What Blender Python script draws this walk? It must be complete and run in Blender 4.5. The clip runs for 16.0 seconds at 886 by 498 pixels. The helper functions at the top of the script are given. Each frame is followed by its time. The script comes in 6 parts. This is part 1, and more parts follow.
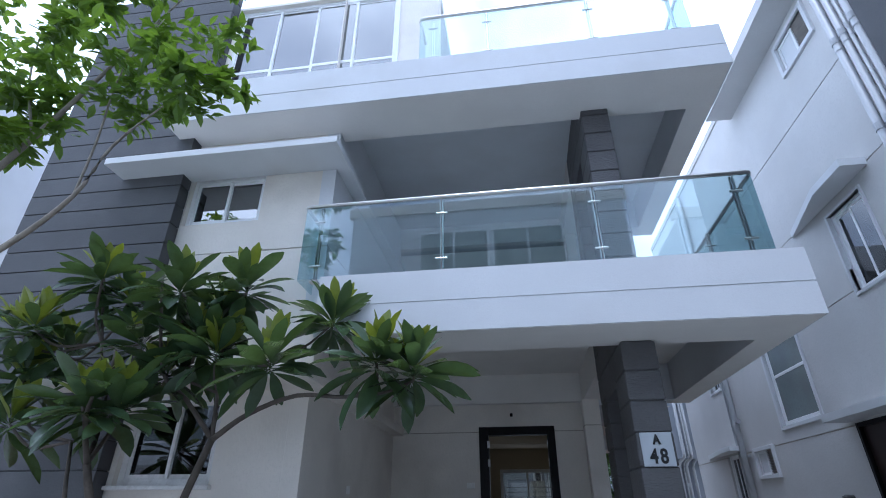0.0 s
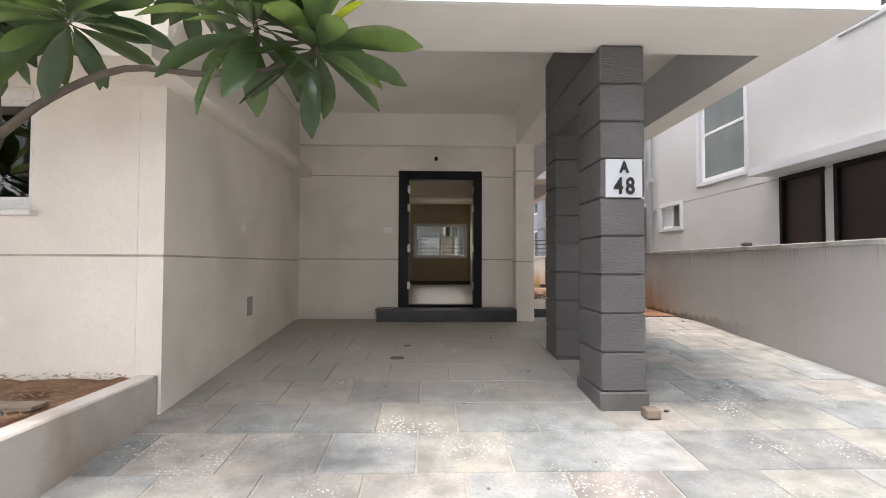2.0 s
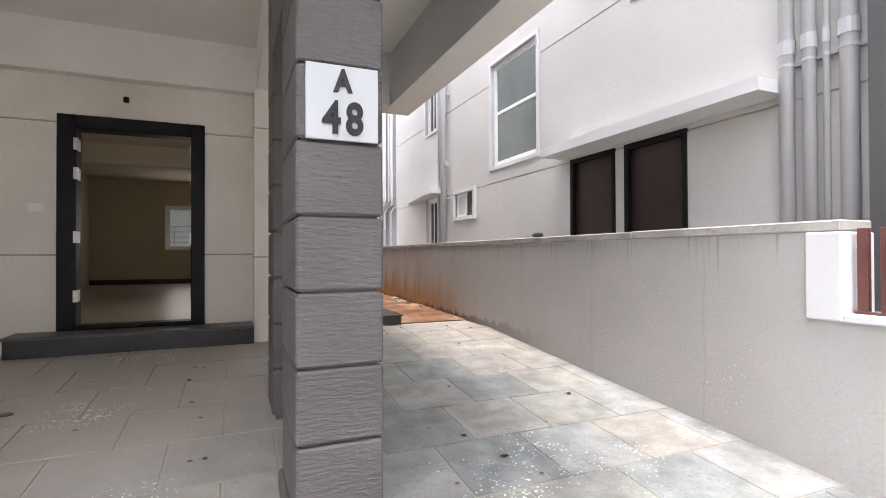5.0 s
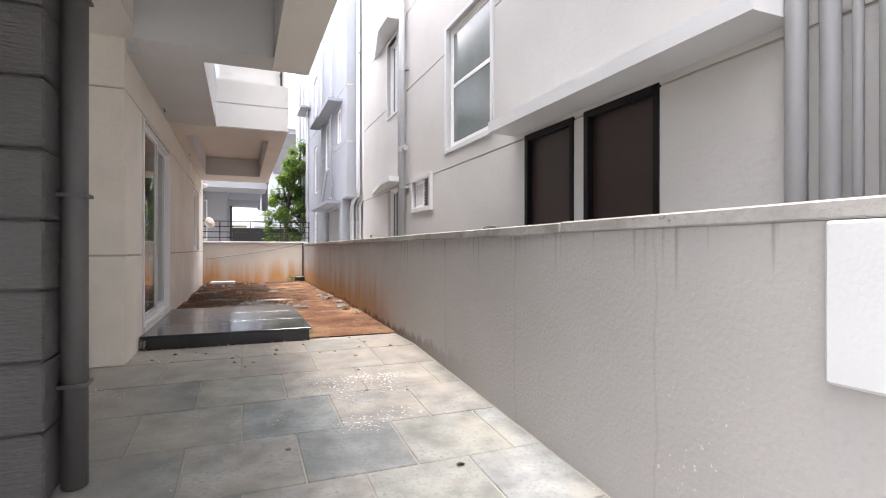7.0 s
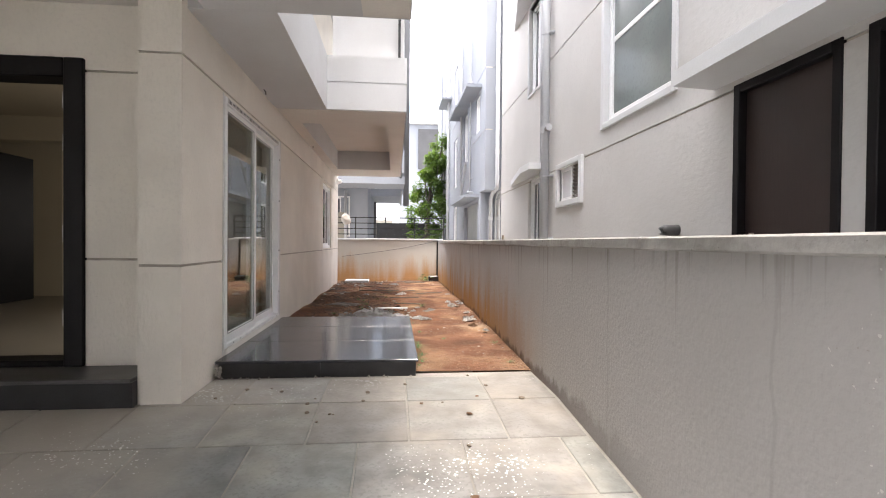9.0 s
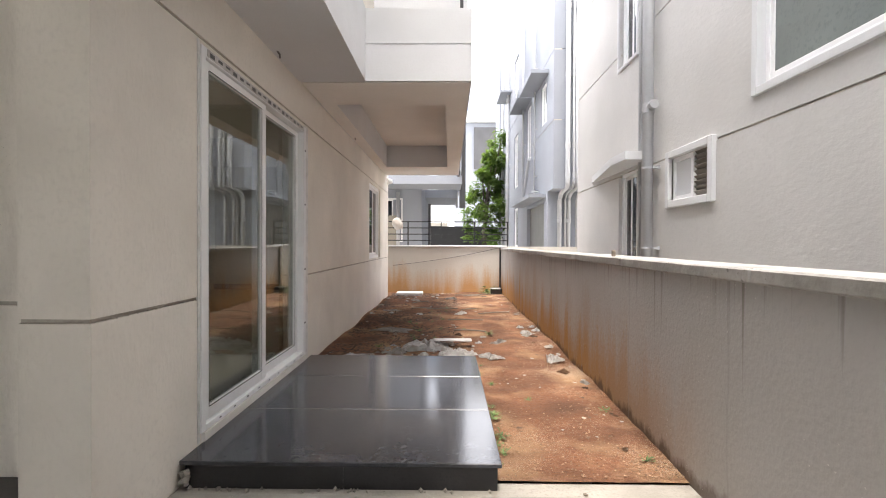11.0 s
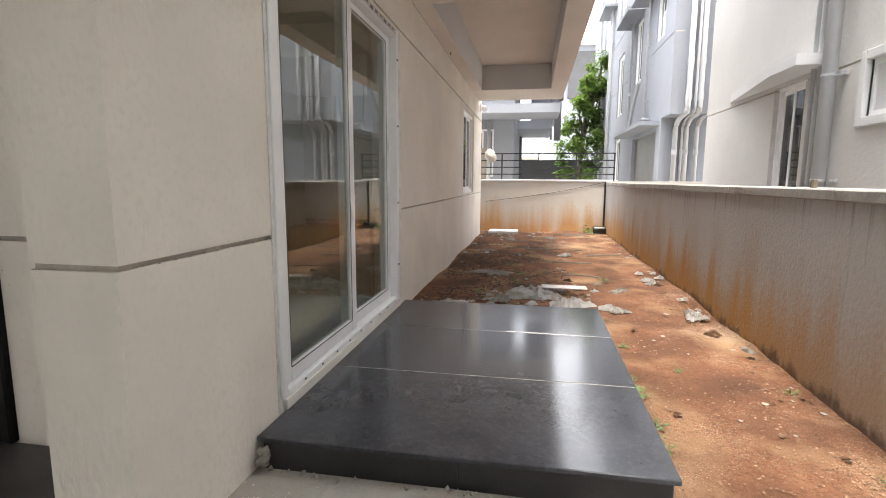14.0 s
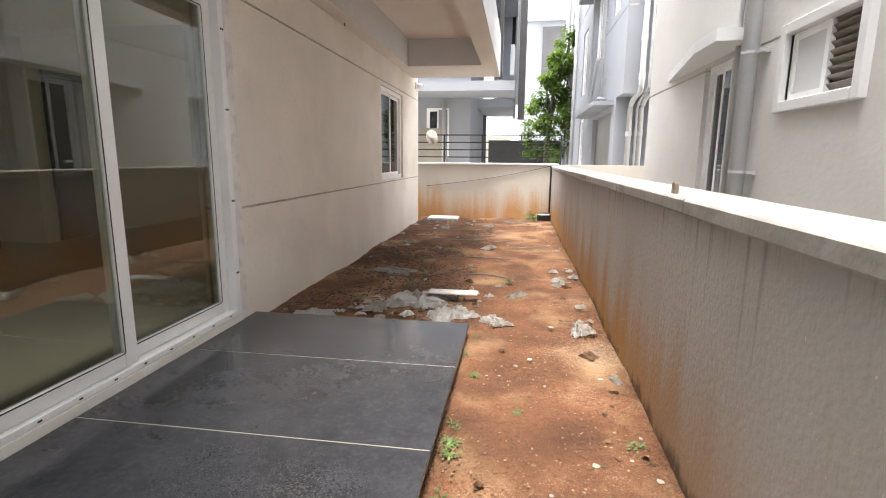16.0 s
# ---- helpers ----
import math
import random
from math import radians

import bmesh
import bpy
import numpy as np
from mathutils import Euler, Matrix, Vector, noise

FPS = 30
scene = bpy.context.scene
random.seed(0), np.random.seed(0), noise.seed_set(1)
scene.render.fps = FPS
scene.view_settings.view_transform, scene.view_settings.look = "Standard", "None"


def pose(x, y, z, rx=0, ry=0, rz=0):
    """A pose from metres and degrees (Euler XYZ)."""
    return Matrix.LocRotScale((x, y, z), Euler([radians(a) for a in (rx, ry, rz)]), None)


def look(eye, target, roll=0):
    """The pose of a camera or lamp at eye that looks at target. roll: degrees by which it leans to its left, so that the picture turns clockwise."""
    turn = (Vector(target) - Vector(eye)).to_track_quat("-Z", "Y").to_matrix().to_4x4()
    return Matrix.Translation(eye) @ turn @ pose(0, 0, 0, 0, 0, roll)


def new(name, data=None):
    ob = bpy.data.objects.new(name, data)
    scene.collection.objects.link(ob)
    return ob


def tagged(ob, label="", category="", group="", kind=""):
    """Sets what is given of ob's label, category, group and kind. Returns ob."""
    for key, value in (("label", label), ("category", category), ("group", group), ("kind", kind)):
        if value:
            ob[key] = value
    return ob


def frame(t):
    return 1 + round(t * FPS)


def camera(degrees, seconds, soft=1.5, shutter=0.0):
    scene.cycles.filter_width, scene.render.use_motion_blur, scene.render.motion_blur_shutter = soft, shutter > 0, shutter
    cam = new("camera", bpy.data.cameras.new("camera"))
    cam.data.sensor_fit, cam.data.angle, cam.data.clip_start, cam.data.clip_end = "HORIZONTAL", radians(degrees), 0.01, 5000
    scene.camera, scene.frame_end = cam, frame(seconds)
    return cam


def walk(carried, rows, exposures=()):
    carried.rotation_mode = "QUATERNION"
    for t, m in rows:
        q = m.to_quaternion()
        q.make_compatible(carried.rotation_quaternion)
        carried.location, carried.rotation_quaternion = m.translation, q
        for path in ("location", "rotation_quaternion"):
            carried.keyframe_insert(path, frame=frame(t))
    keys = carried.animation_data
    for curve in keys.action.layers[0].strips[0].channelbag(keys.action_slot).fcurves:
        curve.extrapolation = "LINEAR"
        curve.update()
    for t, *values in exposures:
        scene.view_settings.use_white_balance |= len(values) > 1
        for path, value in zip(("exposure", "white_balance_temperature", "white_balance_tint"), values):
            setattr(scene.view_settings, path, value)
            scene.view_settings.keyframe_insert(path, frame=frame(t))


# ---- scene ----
cam = camera(83.3, 16.0, soft=1.0)
PATH = [
    (0, (-0.076, 0.032, 1.463), (-0.33, 1.785, 2.392), -0.0),
    (0.5, (-0.152, 0.392, 1.42), (-0.391, 2.25, 2.122), -0.1),
    (1, (-0.214, 0.783, 1.348), (-0.417, 2.723, 1.789), 0.0),
    (1.5, (-0.265, 1.174, 1.297), (-0.376, 3.163, 1.476), 0.0),
    (2, (-0.332, 1.539, 1.289), (-0.27, 3.537, 1.351), 0.2),
    (2.5, (-0.362, 1.938, 1.303), (-0.188, 3.93, 1.336), 0.1),
    (3, (-0.392, 2.348, 1.302), (-0.158, 4.334, 1.329), 0.0),
    (3.5, (-0.218, 2.73, 1.322), (0.125, 4.7, 1.34), -0.1),
    (4, (0.068, 3.058, 1.345), (0.553, 4.998, 1.361), -0.4),
    (4.5, (0.421, 3.276, 1.377), (1.061, 5.171, 1.397), -0.4),
    (5, (0.836, 3.447, 1.366), (1.613, 5.29, 1.386), -0.2),
    (5.2, (1.004, 3.53, 1.357), (1.806, 5.362, 1.376), -0.2),
    (7.3, (2.371, 4.524, 1.405), (3.092, 6.389, 1.401), 0.1),
    (7.5, (2.438, 4.67, 1.411), (3.093, 6.56, 1.412), 0.1),
    (8, (2.61, 5.021, 1.435), (3.059, 6.97, 1.432), 0.2),
    (8.5, (2.695, 5.403, 1.47), (3.001, 7.379, 1.455), 0.4),
    (9, (2.752, 5.774, 1.511), (2.946, 7.765, 1.485), 0.5),
    (9.2, (2.766, 5.951, 1.502), (2.916, 7.945, 1.477), 0.5),
    (11.5, (2.609, 7.754, 1.688), (2.509, 9.752, 1.667), 0.4),
    (12, (2.506, 8.078, 1.709), (2.283, 10.065, 1.685), 0.6),
    (12.5, (2.416, 8.303, 1.701), (2.079, 10.274, 1.673), 0.4),
    (13, (2.378, 8.348, 1.658), (1.98, 10.307, 1.601), 0.4),
    (13.5, (2.378, 8.207, 1.609), (1.971, 10.159, 1.456), 0.4),
    (14, (2.416, 8.138, 1.582), (2.064, 10.087, 1.308), 0.3),
    (14.5, (2.62, 8.162, 1.597), (2.304, 10.104, 1.24), 0.1),
    (15, (2.914, 8.288, 1.627), (2.605, 10.23, 1.262), 0.2),
    (15.5, (3.132, 8.57, 1.673), (2.831, 10.513, 1.306), 0.2),
    (16, (3.261, 8.884, 1.7), (2.972, 10.83, 1.34), 0.5),
]
walk(cam, [(t, look(eye, target, roll)) for t, eye, target, roll in PATH], exposures=[
    (0.0, 0.34, 5000, 12), (0.5, 0.98, 5700, 14), (1.0, 1.48, 6300, 16), (1.5, 1.68, 6600, 16), (2.0, 1.77, 6700, 16), (3.5, 2.05, 6650, 17), (5.0, 1.97, 6650, 17),
    (7.5, 1.93, 6700, 16), (9.0, 2.03, 6750, 15), (12.0, 2.06, 6850, 13), (14.0, 2.18, 6850, 12), (16.0, 2.22, 6900, 12)])

# ---- light ----
SUN_ELEVATION, SUN_AZIMUTH = 80.0, -92.0   # degrees; azimuth from +x towards +y
sun_way = Vector((math.cos(radians(SUN_ELEVATION)) * math.cos(radians(SUN_AZIMUTH)),
                  math.cos(radians(SUN_ELEVATION)) * math.sin(radians(SUN_AZIMUTH)), math.sin(radians(SUN_ELEVATION))))
world = bpy.data.worlds.new("sky")
scene.world = world
world.use_nodes = True
wn = world.node_tree
sky = wn.nodes.new("ShaderNodeTexSky")
sky.sky_type, sky.sun_disc = "NISHITA", False
sky.sun_elevation, sky.sun_rotation = radians(SUN_ELEVATION), radians(90 - SUN_AZIMUTH)
sky.air_density, sky.dust_density, sky.ozone_density = 1.0, 3.0, 1.0
# thin broken cloud, whiter overhead
wtc = wn.nodes.new("ShaderNodeTexCoord")
wno = wn.nodes.new("ShaderNodeTexNoise")
wno.inputs["Scale"].default_value, wno.inputs["Detail"].default_value = 2.2, 6.0
wn.links.new(wtc.outputs["Generated"], wno.inputs["Vector"])
wra = wn.nodes.new("ShaderNodeValToRGB")
wra.color_ramp.elements[0].position, wra.color_ramp.elements[1].position = 0.36, 0.60
wmi = wn.nodes.new("ShaderNodeMix")
wmi.data_type = "RGBA"
wn.links.new(wno.outputs["Fac"], wra.inputs["Fac"])
wn.links.new(wra.outputs["Color"], wmi.inputs["Factor"])
wn.links.new(sky.outputs["Color"], wmi.inputs[6])
wmi.inputs[7].default_value = (12.5, 12.7, 13.0, 1)
wn.links.new(wmi.outputs[2], wn.nodes["Background"].inputs["Color"])
wn.nodes["Background"].inputs["Strength"].default_value = 0.15
sun = new("sun", bpy.data.lights.new("sun", "SUN"))
sun.data.energy, sun.data.angle, sun.data.color = 1.45, radians(16.0), (1.0, 0.95, 0.88)
sun.matrix_world = look(sun_way * 40, (0, 0, 0))


# ---- materials ----
def material(name, color, rough=0.8, vary=0.06, scale=3.0, fine=60.0, bump=0.15, bump_scale=80.0, metal=0.0,
             stain=None, stain_amount=0.0, stain_scale=0.8, random_value=0.0, spec=0.5, bump_stretch=(1, 1, 1), bump_dist=0.01, palette=None):
    """Painted or mineral surface: two scales of mottling, stains of their own shape, fine relief."""
    m = bpy.data.materials.new(name)
    m.use_nodes = True
    t = m.node_tree
    b = t.nodes["Principled BSDF"]
    b.inputs["Roughness"].default_value, b.inputs["Metallic"].default_value = rough, metal
    b.inputs["Specular IOR Level"].default_value = spec
    tc = t.nodes.new("ShaderNodeTexCoord")
    geo = t.nodes.new("ShaderNodeNewGeometry")
    pos = geo.outputs["Position"]

    def noise_tex(s, detail=4.0, vec=None):
        n = t.nodes.new("ShaderNodeTexNoise")
        n.inputs["Scale"].default_value, n.inputs["Detail"].default_value = s, detail
        t.links.new(vec or pos, n.inputs["Vector"])
        return n.outputs["Fac"]

    def mix(a, c, fac, kind="MIX"):
        n = t.nodes.new("ShaderNodeMix")
        n.data_type, n.blend_type = "RGBA", kind
        for sock, v in ((n.inputs[6], a), (n.inputs[7], c), (n.inputs[0], fac)):
            if isinstance(v, bpy.types.NodeSocket):
                t.links.new(v, sock)
            elif isinstance(v, float):
                sock.default_value = v
            else:
                sock.default_value = (*v, 1)
        return n.outputs[2]

    def ramp(v, lo, hi):
        n = t.nodes.new("ShaderNodeMapRange")
        n.inputs[1].default_value, n.inputs[2].default_value = lo, hi
        t.links.new(v, n.inputs[0])
        return n.outputs[0]

    dark = tuple(c * (1 - 2.2 * vary) for c in color)
    light = tuple(min(0.95, c * (1 + 1.6 * vary)) for c in color)
    col = mix(dark, light, ramp(noise_tex(scale, 6), 0.3, 0.7))
    col = mix(col, tuple(c * (1 - 2 * vary) for c in color), ramp(noise_tex(fine, 3), 0.5, 0.8))
    if stain:
        n = noise_tex(stain_scale, 8)
        f = t.nodes.new("ShaderNodeMath")
        f.operation = "MULTIPLY"
        t.links.new(ramp(n, 0.5, 0.72), f.inputs[0])
        f.inputs[1].default_value = stain_amount
        col = mix(col, stain, f.outputs[0])
    if random_value:
        info = t.nodes.new("ShaderNodeObjectInfo")
        hs = t.nodes.new("ShaderNodeHueSaturation")
        t.links.new(col, hs.inputs["Color"])
        mr = t.nodes.new("ShaderNodeMapRange")
        mr.inputs[3].default_value, mr.inputs[4].default_value = 1 - random_value, 1 + random_value
        t.links.new(info.outputs["Random"], mr.inputs[0])
        t.links.new(mr.outputs[0], hs.inputs["Value"])
        col = hs.outputs["Color"]
    if palette:
        info = t.nodes.new("ShaderNodeObjectInfo")
        cr = t.nodes.new("ShaderNodeValToRGB")
        cr.color_ramp.interpolation = "CONSTANT"
        while len(cr.color_ramp.elements) < len(palette):
            cr.color_ramp.elements.new(0.5)
        for k, c in enumerate(palette):
            cr.color_ramp.elements[k].position = k / len(palette)
            cr.color_ramp.elements[k].color = (*c, 1)
        t.links.new(info.outputs["Random"], cr.inputs["Fac"])
        col = mix(col, cr.outputs["Color"], 1.0, "MULTIPLY")
    t.links.new(col, b.inputs["Base Color"])
    if bump:
        mp = t.nodes.new("ShaderNodeMapping")
        mp.inputs["Scale"].default_value = bump_stretch
        t.links.new(pos, mp.inputs["Vector"])
        bn = t.nodes.new("ShaderNodeBump")
        bn.inputs["Strength"].default_value, bn.inputs["Distance"].default_value = bump, bump_dist
        t.links.new(noise_tex(bump_scale, 5, mp.outputs[0]), bn.inputs["Height"])
        t.links.new(bn.outputs[0], b.inputs["Normal"])
    return m


def nodes_of(m):
    t = m.node_tree
    return t, t.nodes["Principled BSDF"]


CREAM = material("cream_stucco", (0.79, 0.745, 0.672), 0.85, 0.035, 1.5, 40, 0.45, 44, stain=(0.52, 0.475, 0.41), stain_amount=0.5, stain_scale=0.8, bump_stretch=(1, 1, 0.4), bump_dist=0.008)
WHITE = material("white_exterior_paint", (0.64, 0.65, 0.66), 0.75, 0.02, 1.2, 50, 0.12, 60, stain=(0.50, 0.49, 0.47), stain_amount=0.3, stain_scale=1.1)
SOFFIT = material("soffit_paint", (0.78, 0.755, 0.71), 0.85, 0.025, 1.3, 50, 0.08, 50, stain=(0.6, 0.56, 0.5), stain_amount=0.2)
NEIGH = material("textured_white_render", (0.57, 0.56, 0.545), 0.85, 0.035, 1.0, 30, 0.3, 20, stain=(0.54, 0.52, 0.49), stain_amount=0.35, stain_scale=0.9, bump_stretch=(0.8, 0.8, 1.5), bump_dist=0.009)
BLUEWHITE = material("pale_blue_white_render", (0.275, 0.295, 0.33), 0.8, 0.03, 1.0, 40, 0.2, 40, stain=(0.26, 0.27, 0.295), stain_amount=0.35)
GREYCLAD = material("dark_grey_cladding_paint", (0.075, 0.076, 0.08), 0.7, 0.07, 1.5, 40, 0.35, 45, bump_stretch=(1, 1, 3), random_value=0.08)
COLGREY = material("grey_block_paint", (0.105, 0.102, 0.102), 0.6, 0.07, 2.0, 40, 0.6, 26, bump_stretch=(0.55, 0.55, 2.6), random_value=0.06, bump_dist=0.02)
PLINTH = material("splashed_plinth", (0.11, 0.108, 0.105), 0.75, 0.1, 3.0, 40, 0.4, 40)
STONE = material("grey_paving_stone", (0.275, 0.272, 0.262), 0.68, 0.16, 5.0, 45, 0.4, 30, stain=(0.43, 0.385, 0.325), stain_amount=0.5, stain_scale=3.4, random_value=0.10,
                 palette=((0.80, 0.89, 0.93), (0.96, 0.96, 0.94), (0.66, 0.72, 0.75), (0.86, 0.90, 0.87), (0.93, 0.91, 0.88), (0.72, 0.71, 0.71), (0.84, 0.90, 0.93)))
CRUMB = material("rough_joint_mortar", (0.40, 0.36, 0.30), 0.95, 0.2, 12, 80, 0.4, 60)
GROUT = material("dusty_mortar", (0.33, 0.31, 0.27), 0.95, 0.1, 3.0, 60, 0.4, 60)
ROADM = material("dusty_concrete_lane", (0.45, 0.44, 0.41), 0.9, 0.12, 2.0, 80, 0.4, 90)
GRANITE = material("polished_black_granite", (0.046, 0.049, 0.057), 0.13, 0.12, 6.0, 90, 0.015, 40, stain=(0.075, 0.078, 0.085), stain_amount=0.5, stain_scale=34)
GRANSIDE = material("black_granite_edge", (0.022, 0.022, 0.024), 0.3, 0.2, 5, 90, 0.05, 40)
GRANGREY = material("dusty_dark_granite", (0.075, 0.073, 0.074), 0.4, 0.12, 5, 90, 0.05, 40)
BLACKFRAME = material("black_painted_wood", (0.007, 0.006, 0.007), 0.45, 0.15, 5, 60, 0.08, 60, spec=0.2)
BROWNDOOR = material("dark_brown_door_laminate", (0.030, 0.018, 0.016), 0.45, 0.08, 2, 60, 0.1, 50, bump_stretch=(1, 1, 0.15))
UPVC = material("white_upvc", (0.84, 0.85, 0.85), 0.35, 0.02, 4, 60, 0.02, 40)
DIRTYUPVC = material("plaster_smeared_white_upvc", (0.74, 0.73, 0.71), 0.5, 0.05, 6, 60, 0.1, 40, stain=(0.42, 0.40, 0.37), stain_amount=0.6, stain_scale=9)
STEEL = material("brushed_stainless_steel", (0.62, 0.60, 0.57), 0.28, 0.05, 5, 90, 0.02, 90, metal=1.0)
HINGE = material("zinc_hinge", (0.66, 0.65, 0.62), 0.4, 0.05, 5, 60, 0.02, 60, metal=0.2)
BLACKMETAL = material("black_painted_steel", (0.02, 0.021, 0.023), 0.4, 0.1, 5, 60, 0.05, 60)
MAROON = material("maroon_painted_steel", (0.12, 0.045, 0.04), 0.45, 0.1, 5, 60, 0.05, 60)
PIPE = material("white_painted_pvc_pipe", (0.43, 0.44, 0.455), 0.45, 0.03, 3, 40, 0.03, 30, stain=(0.36, 0.35, 0.33), stain_amount=0.4, stain_scale=3)
PIPESHADEGREY = material("grey_pipe_and_recess_shade", (0.14, 0.138, 0.135), 0.5, 0.06, 3, 40, 0.05, 30)
SWITCH = material("ivory_switch_plastic", (0.86, 0.85, 0.80), 0.4, 0.02, 5, 40, 0.0, 40)
SIGNM = material("white_enamel_sign", (0.50, 0.53, 0.55), 0.3, 0.01, 5, 40, 0.0, 40)
INK = material("black_acrylic_letters", (0.012, 0.012, 0.012), 0.35, 0.05, 5, 40, 0.0, 40)
INTERIOR = material("ivory_interior_wall", (0.46, 0.40, 0.29), 0.8, 0.02, 1.5, 40, 0.05, 40)
INTFLOOR = material("cream_vitrified_tile", (0.27, 0.24, 0.19), 0.35, 0.03, 1.5, 40, 0.0, 40)
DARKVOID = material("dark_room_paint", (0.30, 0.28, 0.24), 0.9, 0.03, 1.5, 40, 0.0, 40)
PLASTIC_SHEET = material("crumpled_plastic_sheet", (0.56, 0.55, 0.53), 0.45, 0.08, 6, 60, 0.2, 30, stain=(0.24, 0.18, 0.12), stain_amount=0.75, stain_scale=7)
WRAPPER = material("soiled_paper_scrap", (0.44, 0.41, 0.37), 0.75, 0.1, 6, 60, 0.2, 30, stain=(0.40, 0.30, 0.2), stain_amount=0.6, stain_scale=5, random_value=0.3)
DEADLEAF = material("dry_fallen_leaf", (0.16, 0.09, 0.05), 0.8, 0.15, 20, 90, 0.2, 60, random_value=0.4)
BRICKM = material("dusty_brick", (0.21, 0.17, 0.13), 0.9, 0.1, 9, 60, 0.3, 40)
BARK = material("grey_brown_bark", (0.088, 0.072, 0.056), 0.85, 0.14, 8, 60, 0.6, 40, bump_stretch=(1, 1, 0.6))
LIGHTBARK = material("pale_twig_bark", (0.24, 0.21, 0.17), 0.85, 0.12, 8, 60, 0.4, 40)
WEED = material("weed_leaf", (0.13, 0.20, 0.06), 0.6, 0.2, 20, 60, 0.1, 60, random_value=0.25)


def leaf_material(name, color, rough, back=0.35, random_value=0.25):
    m = material(name, color, rough, 0.14, 9, 60, 0.12, 50, random_value=random_value)
    t, b = nodes_of(m)
    tr = t.nodes.new("ShaderNodeBsdfTranslucent")
    tr.inputs["Color"].default_value = (color[0] * 2.2, color[1] * 2.0, color[2] * 0.8, 1)
    mx = t.nodes.new("ShaderNodeMixShader")
    mx.inputs[0].default_value = back
    t.links.new(b.outputs[0], mx.inputs[1])
    t.links.new(tr.outputs[0], mx.inputs[2])
    t.links.new(mx.outputs[0], t.nodes["Material Output"].inputs["Surface"])
    return m


LEAF = leaf_material("glossy_green_leaf", (0.06, 0.10, 0.05), 0.22, 0.22)
YOUNGLEAF = leaf_material("young_yellow_green_leaf", (0.15, 0.19, 0.025), 0.34, 0.3)
FINELEAF = leaf_material("bright_green_leaflet", (0.085, 0.15, 0.022), 0.42, 0.4)
FARLEAF = leaf_material("far_tree_leaf", (0.075, 0.14, 0.035), 0.5, 0.35)


def glass_material(name, color=(0.9, 0.95, 0.94), rough=0.0, clear=0.85, mirror=0.05):
    """Thin pane: clear sheet with a Fresnel-driven mirror over it."""
    m = bpy.data.materials.new(name)
    m.use_nodes = True
    t = m.node_tree
    t.nodes.remove(t.nodes["Principled BSDF"])
    tr = t.nodes.new("ShaderNodeBsdfTransparent")
    tr.inputs["Color"].default_value = (*(c * clear for c in color), 1)
    gl = t.nodes.new("ShaderNodeBsdfGlossy")
    gl.inputs["Roughness"].default_value = rough
    lw = t.nodes.new("ShaderNodeLayerWeight")
    lw.inputs["Blend"].default_value = 0.5
    pw = t.nodes.new("ShaderNodeMath")
    pw.operation = "POWER"
    t.links.new(lw.outputs["Facing"], pw.inputs[0])
    pw.inputs[1].default_value = 4.0
    fr = t.nodes.new("ShaderNodeMapRange")
    fr.inputs[3].default_value, fr.inputs[4].default_value = mirror, 0.95
    t.links.new(pw.outputs[0], fr.inputs[0])
    mx = t.nodes.new("ShaderNodeMixShader")
    t.links.new(fr.outputs[0], mx.inputs[0])
    t.links.new(tr.outputs[0], mx.inputs[1])
    t.links.new(gl.outputs[0], mx.inputs[2])
    t.links.new(mx.outputs[0], t.nodes["Material Output"].inputs["Surface"])
    return m


GLASS = glass_material("window_glass", (0.80, 0.83, 0.80), 0.0, 0.95, 0.09)
RAILGLASS = glass_material("green_edged_toughened_glass", (0.84, 0.94, 0.96), 0.0, 0.97, 0.12)
SKYGLASS = glass_material("sky_reflecting_window_glass", (0.42, 0.46, 0.47), 0.0, 0.75, 0.32)
TINT = glass_material("dark_tinted_glass", (0.42, 0.46, 0.47), 0.0, 0.75, 0.13)
DOORGLASS = glass_material("grey_green_tinted_door_glass", (0.78, 0.82, 0.78), 0.0, 0.9, 0.11)
FROST = material("grey_green_obscured_glass", (0.17, 0.20, 0.195), 0.12, 0.08, 1.2, 30, 0.02, 20, spec=0.8)

# red earth: damp brown, ochre sand and pale grit
SOIL = material("red_laterite_soil", (0.225, 0.10, 0.05), 0.95, 0.22, 2.6, 45, 1.0, 48, stain=(0.50, 0.315, 0.175), stain_amount=0.9, stain_scale=1.7, bump_dist=0.06)
# boundary wall: grey-cream render with rust runs rising from the soil
WALLM = material("weathered_boundary_wall", (0.42, 0.405, 0.39), 0.9, 0.035, 1.1, 30, 0.5, 42, stain=(0.36, 0.345, 0.325), stain_amount=0.5, stain_scale=0.8, bump_stretch=(1, 1, 1), bump_dist=0.0065)


